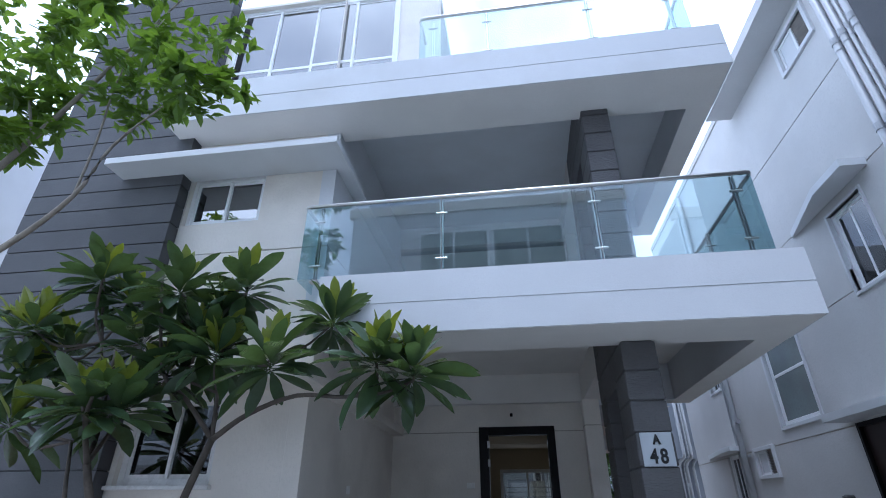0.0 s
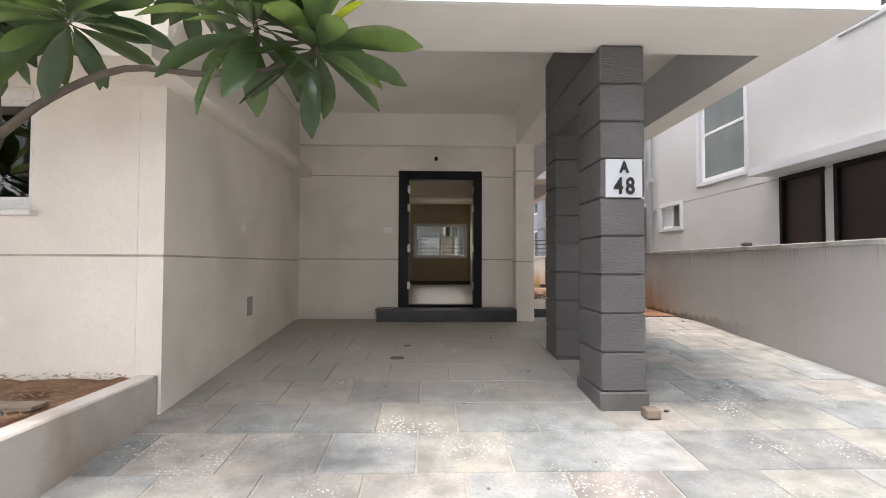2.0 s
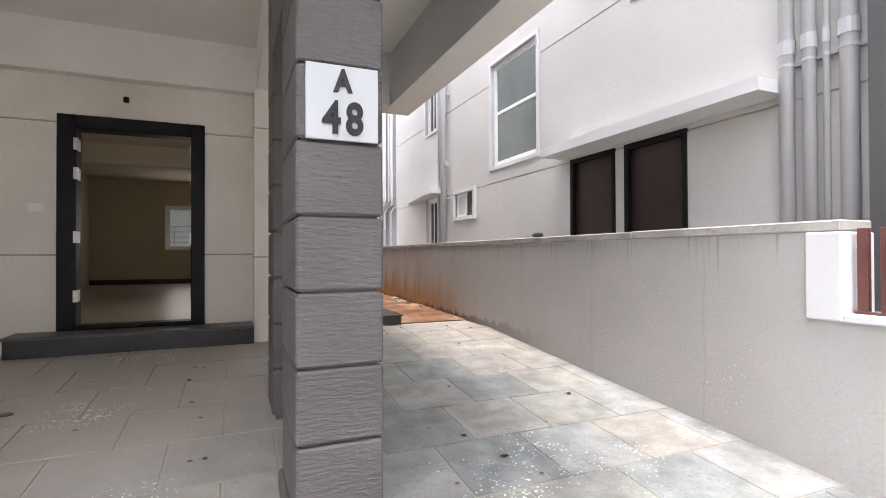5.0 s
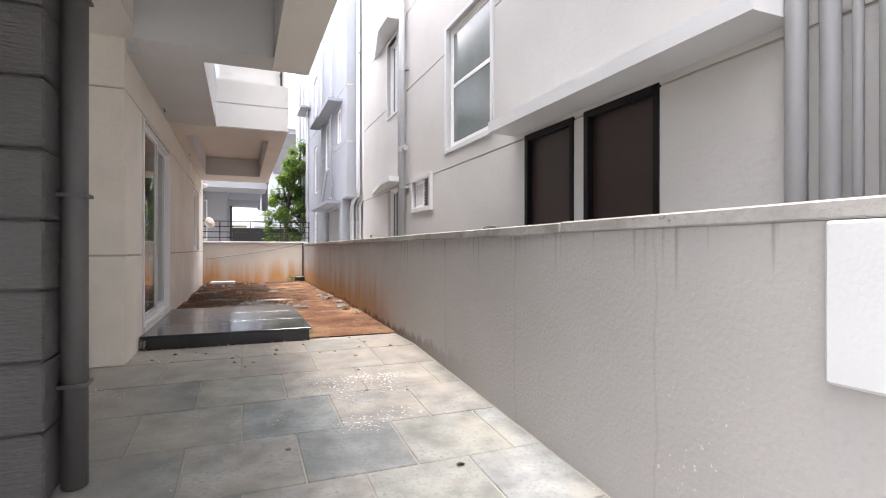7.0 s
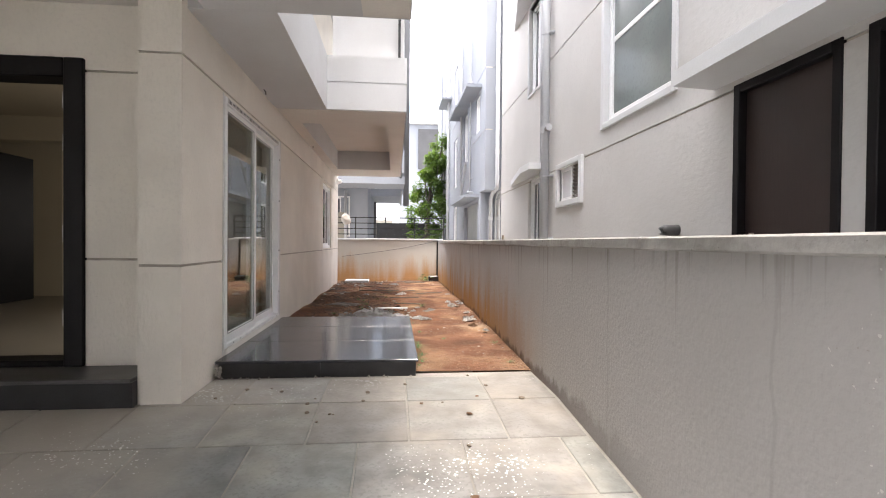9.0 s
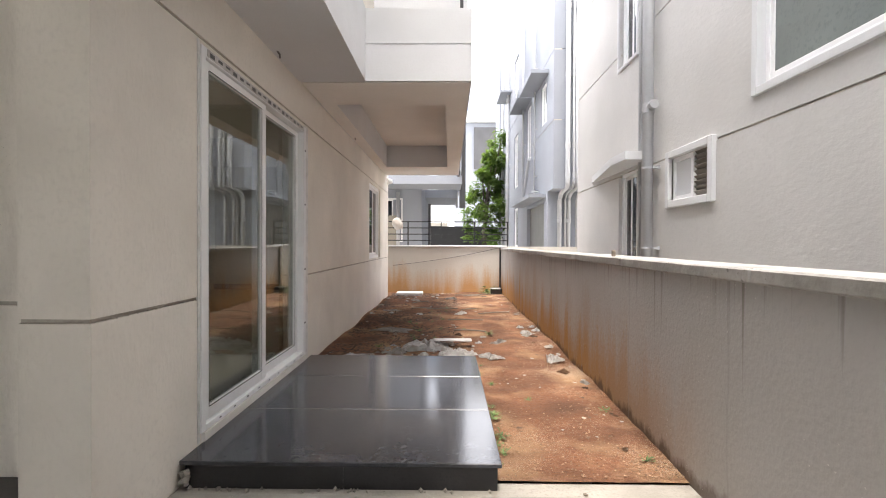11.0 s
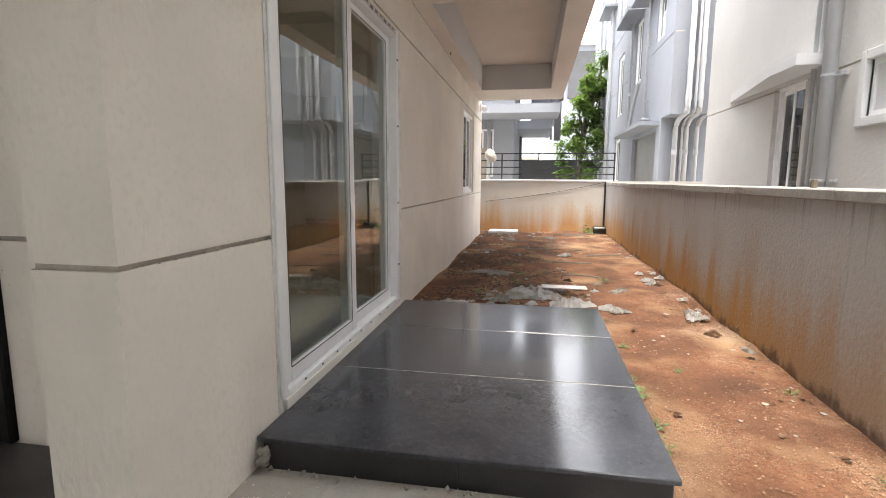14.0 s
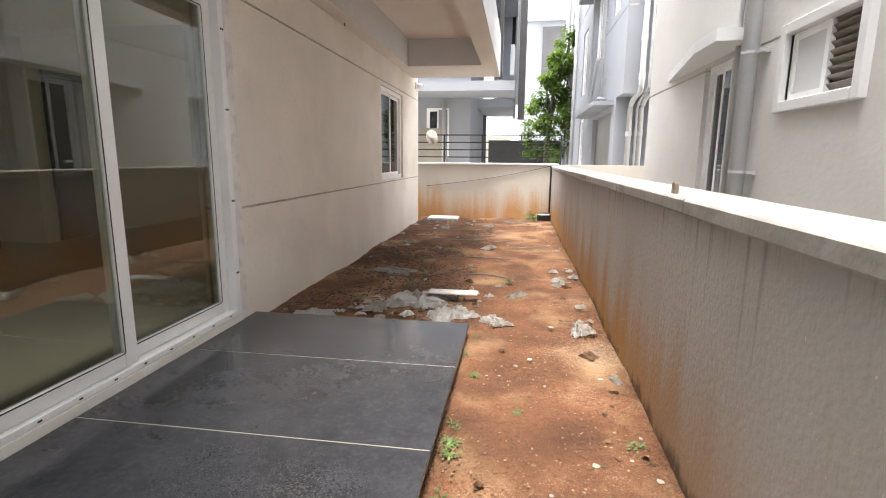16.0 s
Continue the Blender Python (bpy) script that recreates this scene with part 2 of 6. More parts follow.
def add_rust(m, start, z_low, z_high, color, amount, streak=7.0, edge_low=0.45, edge_high=0.85):
    """Rust-red soil splash and runs: a stain with a ragged upper edge, streaked vertically."""
    t, b = nodes_of(m)
    old = b.inputs["Base Color"].links[0].from_socket
    geo = t.nodes.new("ShaderNodeNewGeometry")
    sep = t.nodes.new("ShaderNodeSeparateXYZ")
    t.links.new(geo.outputs["Position"], sep.inputs[0])
    mp = t.nodes.new("ShaderNodeMapping")
    mp.inputs["Scale"].default_value = (streak, streak, 0.35)
    t.links.new(geo.outputs["Position"], mp.inputs["Vector"])
    n = t.nodes.new("ShaderNodeTexNoise")
    n.inputs["Scale"].default_value, n.inputs["Detail"].default_value = 1.0, 6.0
    t.links.new(mp.outputs[0], n.inputs["Vector"])
    zr = t.nodes.new("ShaderNodeMapRange")
    zr.inputs[1].default_value, zr.inputs[2].default_value = z_low, z_high
    zr.inputs[3].default_value, zr.inputs[4].default_value = 0.42, -0.30
    t.links.new(sep.outputs[2], zr.inputs[0])
    add = t.nodes.new("ShaderNodeMath")
    add.operation = "ADD"
    grain = t.nodes.new("ShaderNodeTexNoise")
    grain.inputs["Scale"].default_value, grain.inputs["Detail"].default_value = 30.0, 6.0
    t.links.new(geo.outputs["Position"], grain.inputs["Vector"])
    rough_edge = t.nodes.new("ShaderNodeMath")
    rough_edge.operation = "MULTIPLY_ADD"
    t.links.new(grain.outputs["Fac"], rough_edge.inputs[0])
    rough_edge.inputs[1].default_value = 0.28
    t.links.new(n.outputs["Fac"], rough_edge.inputs[2])
    shift = t.nodes.new("ShaderNodeMath")
    shift.operation = "SUBTRACT"
    t.links.new(rough_edge.outputs[0], shift.inputs[0])
    shift.inputs[1].default_value = 0.145
    t.links.new(shift.outputs[0], add.inputs[0])
    t.links.new(zr.outputs[0], add.inputs[1])
    r = t.nodes.new("ShaderNodeMapRange")
    r.inputs[1].default_value, r.inputs[2].default_value = edge_low, edge_high
    t.links.new(add.outputs[0], r.inputs[0])
    yr = t.nodes.new("ShaderNodeMapRange")
    yr.inputs[1].default_value, yr.inputs[2].default_value = start - 1.2, start + 1.2
    t.links.new(sep.outputs[1], yr.inputs[0])
    mu = t.nodes.new("ShaderNodeMath")
    mu.operation = "MULTIPLY"
    t.links.new(r.outputs[0], mu.inputs[0])
    t.links.new(yr.outputs[0], mu.inputs[1])
    mu2 = t.nodes.new("ShaderNodeMath")
    mu2.operation = "MULTIPLY"
    t.links.new(mu.outputs[0], mu2.inputs[0])
    mu2.inputs[1].default_value = amount
    mx = t.nodes.new("ShaderNodeMix")
    mx.data_type = "RGBA"
    t.links.new(mu2.outputs[0], mx.inputs[0])
    t.links.new(old, mx.inputs[6])
    mx.inputs[7].default_value = (*color, 1)
    t.links.new(mx.outputs[2], b.inputs["Base Color"])


add_rust(WALLM, 10.5, 0.45, 1.6, (0.33, 0.20, 0.085), 0.65, 3.0, 0.42, 0.86)
add_rust(WALLM, 11.0, 0.45, 1.30, (0.40, 0.20, 0.05), 0.9, 6.0, 0.50, 0.80)
add_rust(WALLM, 9.0, 0.42, 0.60, (0.09, 0.055, 0.035), 0.8, 7.0, 0.52, 0.75)


def add_cracks(m, spacing, color, amount):
    """Hairline joints running up a wall, wandering a little, at even spacing along y."""
    t, b = nodes_of(m)
    old = b.inputs["Base Color"].links[0].from_socket
    geo = t.nodes.new("ShaderNodeNewGeometry")
    sep = t.nodes.new("ShaderNodeSeparateXYZ")
    t.links.new(geo.outputs["Position"], sep.inputs[0])
    n = t.nodes.new("ShaderNodeTexNoise")
    n.inputs["Scale"].default_value, n.inputs["Detail"].default_value = 2.5, 5.0
    t.links.new(geo.outputs["Position"], n.inputs["Vector"])
    ad = t.nodes.new("ShaderNodeMath")
    ad.operation = "MULTIPLY_ADD"
    t.links.new(n.outputs["Fac"], ad.inputs[0])
    ad.inputs[1].default_value = 0.10
    t.links.new(sep.outputs[1], ad.inputs[2])
    pp = t.nodes.new("ShaderNodeMath")
    pp.operation = "PINGPONG"
    t.links.new(ad.outputs[0], pp.inputs[0])
    pp.inputs[1].default_value = spacing / 2
    mr = t.nodes.new("ShaderNodeMapRange")
    mr.inputs[1].default_value, mr.inputs[2].default_value = 0.003, 0.011
    mr.inputs[3].default_value, mr.inputs[4].default_value = amount, 0.0
    t.links.new(pp.outputs[0], mr.inputs[0])
    mx = t.nodes.new("ShaderNodeMix")
    mx.data_type = "RGBA"
    t.links.new(mr.outputs[0], mx.inputs[0])
    t.links.new(old, mx.inputs[6])
    mx.inputs[7].default_value = (*color, 1)
    t.links.new(mx.outputs[2], b.inputs["Base Color"])


def add_drips(m, z_top, z_end, color, amount):
    """Thin dark rain runs coming down from under the coping, each of its own length."""
    t, b = nodes_of(m)
    old = b.inputs["Base Color"].links[0].from_socket
    geo = t.nodes.new("ShaderNodeNewGeometry")
    sep = t.nodes.new("ShaderNodeSeparateXYZ")
    t.links.new(geo.outputs["Position"], sep.inputs[0])
    mp = t.nodes.new("ShaderNodeMapping")
    mp.inputs["Scale"].default_value = (1.0, 22.0, 0.5)
    t.links.new(geo.outputs["Position"], mp.inputs["Vector"])
    n = t.nodes.new("ShaderNodeTexNoise")
    n.inputs["Scale"].default_value, n.inputs["Detail"].default_value = 1.0, 3.0
    t.links.new(mp.outputs[0], n.inputs["Vector"])
    zr = t.nodes.new("ShaderNodeMapRange")
    zr.inputs[1].default_value, zr.inputs[2].default_value = z_end, z_top
    zr.inputs[3].default_value, zr.inputs[4].default_value = -0.22, 0.06
    t.links.new(sep.outputs[2], zr.inputs[0])
    ad = t.nodes.new("ShaderNodeMath")
    ad.operation = "ADD"
    t.links.new(n.outputs["Fac"], ad.inputs[0])
    t.links.new(zr.outputs[0], ad.inputs[1])
    r = t.nodes.new("ShaderNodeMapRange")
    r.inputs[1].default_value, r.inputs[2].default_value = 0.60, 0.74
    r.inputs[4].default_value = amount
    t.links.new(ad.outputs[0], r.inputs[0])
    mx = t.nodes.new("ShaderNodeMix")
    mx.data_type = "RGBA"
    t.links.new(r.outputs[0], mx.inputs[0])
    t.links.new(old, mx.inputs[6])
    mx.inputs[7].default_value = (*color, 1)
    t.links.new(mx.outputs[2], b.inputs["Base Color"])


def add_dust(m, color, amount, y_range=(6.6, 8.6), x_range=(3.0, 1.8)):
    """Trodden building dust lying on the inner part of the drive, with a ragged edge."""
    t, b = nodes_of(m)
    old = b.inputs["Base Color"].links[0].from_socket
    geo = t.nodes.new("ShaderNodeNewGeometry")
    sep = t.nodes.new("ShaderNodeSeparateXYZ")
    n = t.nodes.new("ShaderNodeTexNoise")
    n.inputs["Scale"].default_value, n.inputs["Detail"].default_value = 1.4, 6.0
    t.links.new(geo.outputs["Position"], n.inputs["Vector"])
    sc = t.nodes.new("ShaderNodeVectorMath")
    sc.operation = "MULTIPLY_ADD"
    t.links.new(n.outputs["Color"], sc.inputs[0])
    sc.inputs[1].default_value = (1.8, 1.8, 0)
    t.links.new(geo.outputs["Position"], sc.inputs[2])
    t.links.new(sc.outputs[0], sep.inputs[0])
    fac = None
    for axis, lo, hi in ((1, *y_range), (0, *x_range)):
        r = t.nodes.new("ShaderNodeMapRange")
        r.inputs[1].default_value, r.inputs[2].default_value = lo, hi
        t.links.new(sep.outputs[axis], r.inputs[0])
        mu = t.nodes.new("ShaderNodeMath")
        mu.operation = "MULTIPLY"
        t.links.new(r.outputs[0], mu.inputs[0])
        if fac is None:
            mu.inputs[1].default_value = amount
        else:
            t.links.new(fac, mu.inputs[1])
        fac = mu.outputs[0]
    mx = t.nodes.new("ShaderNodeMix")
    mx.data_type = "RGBA"
    t.links.new(fac, mx.inputs[0])
    t.links.new(old, mx.inputs[6])
    mx.inputs[7].default_value = (*color, 1)
    t.links.new(mx.outputs[2], b.inputs["Base Color"])


def add_specks(m, color, scale, amount, size=0.16):
    """Spatters of paint and lime: small hard-edged spots in patches."""
    t, b = nodes_of(m)
    old = b.inputs["Base Color"].links[0].from_socket
    geo = t.nodes.new("ShaderNodeNewGeometry")
    v = t.nodes.new("ShaderNodeTexVoronoi")
    v.inputs["Scale"].default_value = scale
    wob = t.nodes.new("ShaderNodeTexNoise")
    wob.inputs["Scale"].default_value, wob.inputs["Detail"].default_value = scale * 1.6, 3.0
    t.links.new(geo.outputs["Position"], wob.inputs["Vector"])
    ragged = t.nodes.new("ShaderNodeVectorMath")
    ragged.operation = "MULTIPLY_ADD"
    t.links.new(wob.outputs["Color"], ragged.inputs[0])
    ragged.inputs[1].default_value = (0.9 / scale, 0.9 / scale, 0.9 / scale)
    t.links.new(geo.outputs["Position"], ragged.inputs[2])
    t.links.new(ragged.outputs[0], v.inputs["Vector"])
    lt = t.nodes.new("ShaderNodeMath")
    lt.operation = "LESS_THAN"
    n = t.nodes.new("ShaderNodeTexNoise")
    n.inputs["Scale"].default_value, n.inputs["Detail"].default_value = 1.3, 4.0
    t.links.new(geo.outputs["Position"], n.inputs["Vector"])
    r = t.nodes.new("ShaderNodeMapRange")
    r.inputs[1].default_value, r.inputs[2].default_value = 0.48, 0.75
    r.inputs[3].default_value, r.inputs[4].default_value = 0.0, size * 2
    t.links.new(n.outputs["Fac"], r.inputs[0])
    t.links.new(v.outputs["Distance"], lt.inputs[0])
    t.links.new(r.outputs[0], lt.inputs[1])
    mu = t.nodes.new("ShaderNodeMath")
    mu.operation = "MULTIPLY"
    mu.inputs[1].default_value = amount
    t.links.new(lt.outputs[0], mu.inputs[0])
    mx = t.nodes.new("ShaderNodeMix")
    mx.data_type = "RGBA"
    t.links.new(mu.outputs[0], mx.inputs[0])
    t.links.new(old, mx.inputs[6])
    mx.inputs[7].default_value = (*color, 1)
    t.links.new(mx.outputs[2], b.inputs["Base Color"])


add_dust(STONE, (0.43, 0.395, 0.35), 0.85, (6.0, 7.9))
add_dust(GROUT, (0.43, 0.395, 0.35), 0.85, (6.0, 7.9))
add_dust(STONE, (0.38, 0.33, 0.26), 0.35, (8.9, 10.2), (6.0, 4.5))
add_specks(STONE, (0.74, 0.73, 0.71), 38.0, 0.85, 0.2)
add_specks(STONE, (0.70, 0.68, 0.64), 13.0, 0.8, 0.11)
add_specks(STONE, (0.16, 0.14, 0.12), 9.0, 0.5, 0.06)
add_specks(CREAM, (0.36, 0.33, 0.29), 42.0, 0.6, 0.05)
add_drips(WALLM, 1.50, 0.75, (0.20, 0.18, 0.155), 0.7)
add_cracks(WALLM, 1.21, (0.27, 0.255, 0.235), 0.28)
add_specks(WALLM, (0.72, 0.70, 0.66), 26.0, 0.5, 0.09)
add_specks(WALLM, (0.30, 0.28, 0.25), 33.0, 0.5, 0.07)
add_specks(GRANITE, (0.13, 0.13, 0.135), 110.0, 0.5, 0.22)
add_specks(GRANITE, (0.02, 0.021, 0.024), 70.0, 0.6, 0.25)
add_specks(PLINTH, (0.7, 0.7, 0.68), 30.0, 0.9, 0.3)
add_specks(SOIL, (0.54, 0.41, 0.29), 46.0, 0.6, 0.17)
add_specks(SOIL, (0.12, 0.06, 0.035), 30.0, 0.6, 0.16)
add_specks(SOIL, (0.60, 0.47, 0.33), 130.0, 0.65, 0.3)
add_specks(SOIL, (0.10, 0.05, 0.03), 90.0, 0.5, 0.22)
COPING = material("dirty_plaster_coping", (0.38, 0.37, 0.35), 0.88, 0.08, 3.0, 40, 0.7, 22, stain=(0.20, 0.19, 0.17), stain_amount=0.75, stain_scale=3.2)
add_specks(COPING, (0.14, 0.13, 0.12), 26.0, 0.6, 0.2)


# groove faces: dust colour with the shade of the cut painted in
GROOVE = material("dusty_shaded_groove", (0.46, 0.42, 0.36), 0.95, 0.12, 3.0, 40, 0.6, 30)


# ---- builders ----
def mesh_object(name, bm, mat, smooth=False):
    me = bpy.data.meshes.new(name)
    bm.normal_update()
    bm.to_mesh(me)
    bm.free()
    if mat:
        me.materials.append(mat)
    if smooth:
        for p in me.polygons:
            p.use_smooth = len(p.vertices) < 5
    return new(name, me)


def part(name, bm, mat, parent, label="", smooth=False):
    ob = mesh_object(name, bm, mat, smooth)
    ob.parent = parent
    ob.matrix_parent_inverse = parent.matrix_world.inverted()
    if label:
        ob["label"] = label
    return ob


def empty(name, at, label, category, group="", kind=""):
    e = new(name)
    e.location = at
    e.empty_display_size = 0.1
    bpy.context.view_layer.update()
    return tagged(e, label, category, group, kind)


def box(bm, x0, x1, y0, y1, z0, z1, bevel=0.0):
    r = bmesh.ops.create_cube(bm, size=1.0)
    vs = r["verts"]
    bmesh.ops.scale(bm, vec=(x1 - x0, y1 - y0, z1 - z0), verts=vs)
    bmesh.ops.translate(bm, vec=((x0 + x1) / 2, (y0 + y1) / 2, (z0 + z1) / 2), verts=vs)
    if bevel:
        es = list({e for v in vs for e in v.link_edges})
        bmesh.ops.bevel(bm, geom=es, offset=bevel, segments=1, affect="EDGES")


def boxes(*dims, bevel=0.0):
    bm = bmesh.new()
    for d in dims:
        box(bm, *d, bevel=bevel)
    return bm


def structure(name, bm, mat, label="", category="", smooth=False):
    return tagged(mesh_object(name, bm, mat, smooth), label, category, kind="structure")


def tube(bm, points, radii, sides=8, cap=True):
    """A round bar through points, tapering by radii."""
    rings = []
    n = len(points)
    for i, p in enumerate(points):
        p = Vector(p)
        d = (Vector(points[min(i + 1, n - 1)]) - Vector(points[max(i - 1, 0)])).normalized()
        side = d.cross(Vector((0, 0, 1)) if abs(d.z) < 0.95 else Vector((1, 0, 0))).normalized()
        up = side.cross(d)
        r = radii[i] if isinstance(radii, (list, tuple)) else radii
        rings.append([bm.verts.new(p + r * (math.cos(a) * side + math.sin(a) * up)) for a in (2 * math.pi * k / sides for k in range(sides))])
    for a, b in zip(rings, rings[1:]):
        for k in range(sides):
            bm.faces.new((a[k], a[(k + 1) % sides], b[(k + 1) % sides], b[k]))
    if cap:
        bm.faces.new(rings[0][::-1])
        bm.faces.new(rings[-1])
    return bm


def smooth_path(points, steps=4):
    """Catmull-Rom through the points."""
    P = [Vector(p) for p in points]
    P = [2 * P[0] - P[1]] + P + [2 * P[-1] - P[-2]]
    out = []
    for i in range(1, len(P) - 2):
        for k in range(steps):
            u = k / steps
            a, b, c, d = P[i - 1:i + 3]
            out.append(0.5 * ((2 * b) + (c - a) * u + (2 * a - 5 * b + 4 * c - d) * u * u + (3 * b - a - 3 * c + d) * u ** 3))
    out.append(P[-2])
    return out


def wall(name, axis, face, thick, u0, u1, z0, z1, mat, openings=(), grooves=(), label="", category="wall", groove_h=0.018, groove_d=0.016, parent=None, end_cut=False):
    """A wall whose seen face lies at axis=face and whose thickness runs from it by thick (signed), with openings (u0, u1, z0, z1) cut through and
    horizontal grooves cut into the seen face."""
    us = sorted({u0, u1, *(v for o in openings for v in o[:2] if u0 < v < u1)})
    cuts = {z0, z1}
    for o in openings:
        cuts |= {v for v in o[2:] if z0 < v < z1}
    for g in grooves:
        cuts |= {v for v in (g - groove_h / 2, g + groove_h / 2) if z0 < v < z1}
    zs = sorted(cuts)
    bm = bmesh.new()
    sgn = 1 if thick > 0 else -1
    for za, zb in zip(zs, zs[1:]):
        zm = (za + zb) / 2
        groove = any(abs(zm - g) < groove_h / 2 for g in grooves)
        run = None
        for ua, ub in list(zip(us, us[1:])) + [(None, None)]:
            solid = ua is not None and not any(o[0] < (ua + ub) / 2 < o[1] and o[2] < zm < o[3] for o in openings)
            if solid:
                run = (run[0], ub) if run else (ua, ub)
            elif run:
                f0 = face + (sgn * groove_d if groove else 0)
                f1 = face + thick
                lo, hi = min(f0, f1), max(f0, f1)
                before = len(bm.faces)
                a0 = run[0] + groove_d if groove and end_cut and run[0] == u0 else run[0]
                if axis == "y":
                    box(bm, a0, run[1], lo, hi, za, zb)
                else:
                    box(bm, lo, hi, a0, run[1], za, zb)
                if groove:
                    bm.faces.ensure_lookup_table()
                    for f in bm.faces[before:]:
                        f.material_index = 1
                run = None
    ob = part(name, bm, mat, parent, label) if parent else structure(name, bm, mat, label, category)
    ob.data.materials.append(GROOVE)
    return ob


def floor_z(y):
    """Height of the sloping drive."""
    return -0.29 + 0.0755 * min(max(y, -1.2), 9.27)


def soil_z(y):
    return 0.42 + 0.05 * min(max((y - 9.9) / 3.0, 0), 1)


def window_unit(name, axis, face, u0, u1, z0, z1, inward, panes, label, frame_mat=UPVC, glass=GLASS, depth=0.07, fw=0.055, sill=None, group="", transom=None):
    """Framed window set in an opening: outer frame, sash frames, panes. face: plane of the frame's outer face; inward: +1 or -1 along the axis."""
    cx = (u0 + u1) / 2
    e = empty(name, (cx, face, z0) if axis == "y" else (face, cx, z0), label, "window", group, kind="structure")

    def b(bm, ua, ub, d0, d1, za, zb, bevel=0.004):
        lo, hi = sorted((face + inward * d0, face + inward * d1))
        box(bm, *((ua, ub, lo, hi, za, zb) if axis == "y" else (lo, hi, ua, ub, za, zb)), bevel=bevel)

    bm = bmesh.new()
    b(bm, u0, u0 + fw, 0, depth, z0, z1)
    b(bm, u1 - fw, u1, 0, depth, z0, z1)
    b(bm, u0 + fw, u1 - fw, 0, depth, z0, z0 + fw)
    b(bm, u0 + fw, u1 - fw, 0, depth, z1 - fw, z1)
    part("window_frame", bm, frame_mat, e)
    w = (u1 - u0 - 2 * fw) / panes
    for i in range(panes):
        a, c = u0 + fw + i * w, u0 + fw + (i + 1) * w
        a, c = a - (0.02 if i else 0), c + (0.02 if i < panes - 1 else 0)
        d = 0.012 + (i % 2) * 0.024
        s = 0.045
        bm = bmesh.new()
        b(bm, a, a + s, d, d + 0.022, z0 + fw, z1 - fw)
        b(bm, c - s, c, d, d + 0.022, z0 + fw, z1 - fw)
        b(bm, a + s, c - s, d, d + 0.022, z0 + fw, z0 + fw + s)
        b(bm, a + s, c - s, d, d + 0.022, z1 - fw - s, z1 - fw)
        if transom:
            b(bm, a + s, c - s, d, d + 0.022, transom - 0.03, transom + 0.03)
        sash = part("sash", bm, frame_mat, e)
        bm = bmesh.new()
        b(bm, a + s - 0.01, c - s + 0.01, d + 0.008, d + 0.014, z0 + fw + s - 0.01, z1 - fw - s + 0.01, 0)
        p = part("pane", bm, glass, sash)
        p.visible_shadow = False
    if sill:
        bm = bmesh.new()
        b(bm, u0 - sill, u1 + sill, -sill, 0.02, z0 - 0.05, z0 - 0.002)
        part("window_sill", bm, frame_mat, e)
    return e

# ---- ground ----
structure("ground", boxes((-900, 900, -900, 900, -0.9, -0.42)), ROADM, "wide flat ground that reaches the horizon", "ground")
structure("road", boxes((-60, 60, -9.0, -1.2, -0.6, -0.385)), ROADM, "dusty grey concrete lane in front of the villas", "road")

# bed under the paving, following the drive's slope
bm = bmesh.new()
prof = [(-1.2, floor_z(-1.2)), (9.27, floor_z(9.27)), (9.97, 0.41)]
ring = []
for x in (-2.42, 3.95):
    ring.append([bm.verts.new((x, y, z - 0.004)) for y, z in prof] + [bm.verts.new((x, 9.97, -0.8)), bm.verts.new((x, -1.2, -0.8))])
for k in range(5):
    bm.faces.new((ring[0][k], ring[0][(k + 1) % 5], ring[1][(k + 1) % 5], ring[1][k]))
bm.faces.new(ring[0])
bm.faces.new(ring[1][::-1])
bmesh.ops.recalc_face_normals(bm, faces=bm.faces)
pavement = structure("pavement", bm, GROUT, "sloping drive of grey square stone slabs spattered with lime", "pavement")

# red soil strip beside the house
bm = bmesh.new()
nx, ny = 44, 140
grid = []
for j in range(ny + 1):
    row = []
    for i in range(nx + 1):
        x, y = 1.25 + 2.75 * i / nx, 9.96 + 9.45 * j / ny
        h = 0.035 * noise.noise((x * 1.3, y * 1.1, 0.3)) + 0.012 * noise.noise((x * 6, y * 6, 2)) + 0.006 * noise.noise((x * 17, y * 17, 5))
        row.append(bm.verts.new((x, y, soil_z(y) + h * min(1, (y - 9.96) * 1.5 + 0.2))))
    grid.append(row)
for j in range(ny):
    for i in range(nx):
        bm.faces.new((grid[j][i], grid[j][i + 1], grid[j + 1][i + 1], grid[j + 1][i]))
structure("soil_strip", bm, SOIL, "bare red soil strip littered with scraps between house and boundary wall", "ground", smooth=True)

# ---- boundary walls ----
WX = 3.93
bm = boxes((WX, WX + 0.25, 5.30, 19.3, -0.6, 1.485), (WX, WX + 0.25, -1.5, 5.30, -0.6, 0.985))
structure("wall_boundary_side", bm, WALLM, "weathered grey-cream boundary wall with rust-coloured stains", "boundary wall")
bm = bmesh.new()
y = 5.12
while y < 19.2:
    l = 1.15 + 0.5 * random.random()
    y2 = min(y + l, 19.27)
    dz = 0.006 * (random.random() - 0.5)
    box(bm, WX - 0.014, WX + 0.28, y, y2 - 0.006, 1.485 + dz, 1.548 + dz, bevel=0.008)
    y = y2
structure("coping", bm, COPING, "white plastered coping on the boundary wall", "trim")
structure("gate_post", boxes((WX - 0.03, WX + 0.285, 5.11, 5.303, 0.985, 1.483), bevel=0.01), WHITE, "white plastered end post on boundary wall", "post")
structure("low_coping", boxes((WX - 0.03, WX + 0.285, -1.5, 5.108, 0.985, 1.03), bevel=0.008), WHITE, "white coping under the maroon railing", "trim")
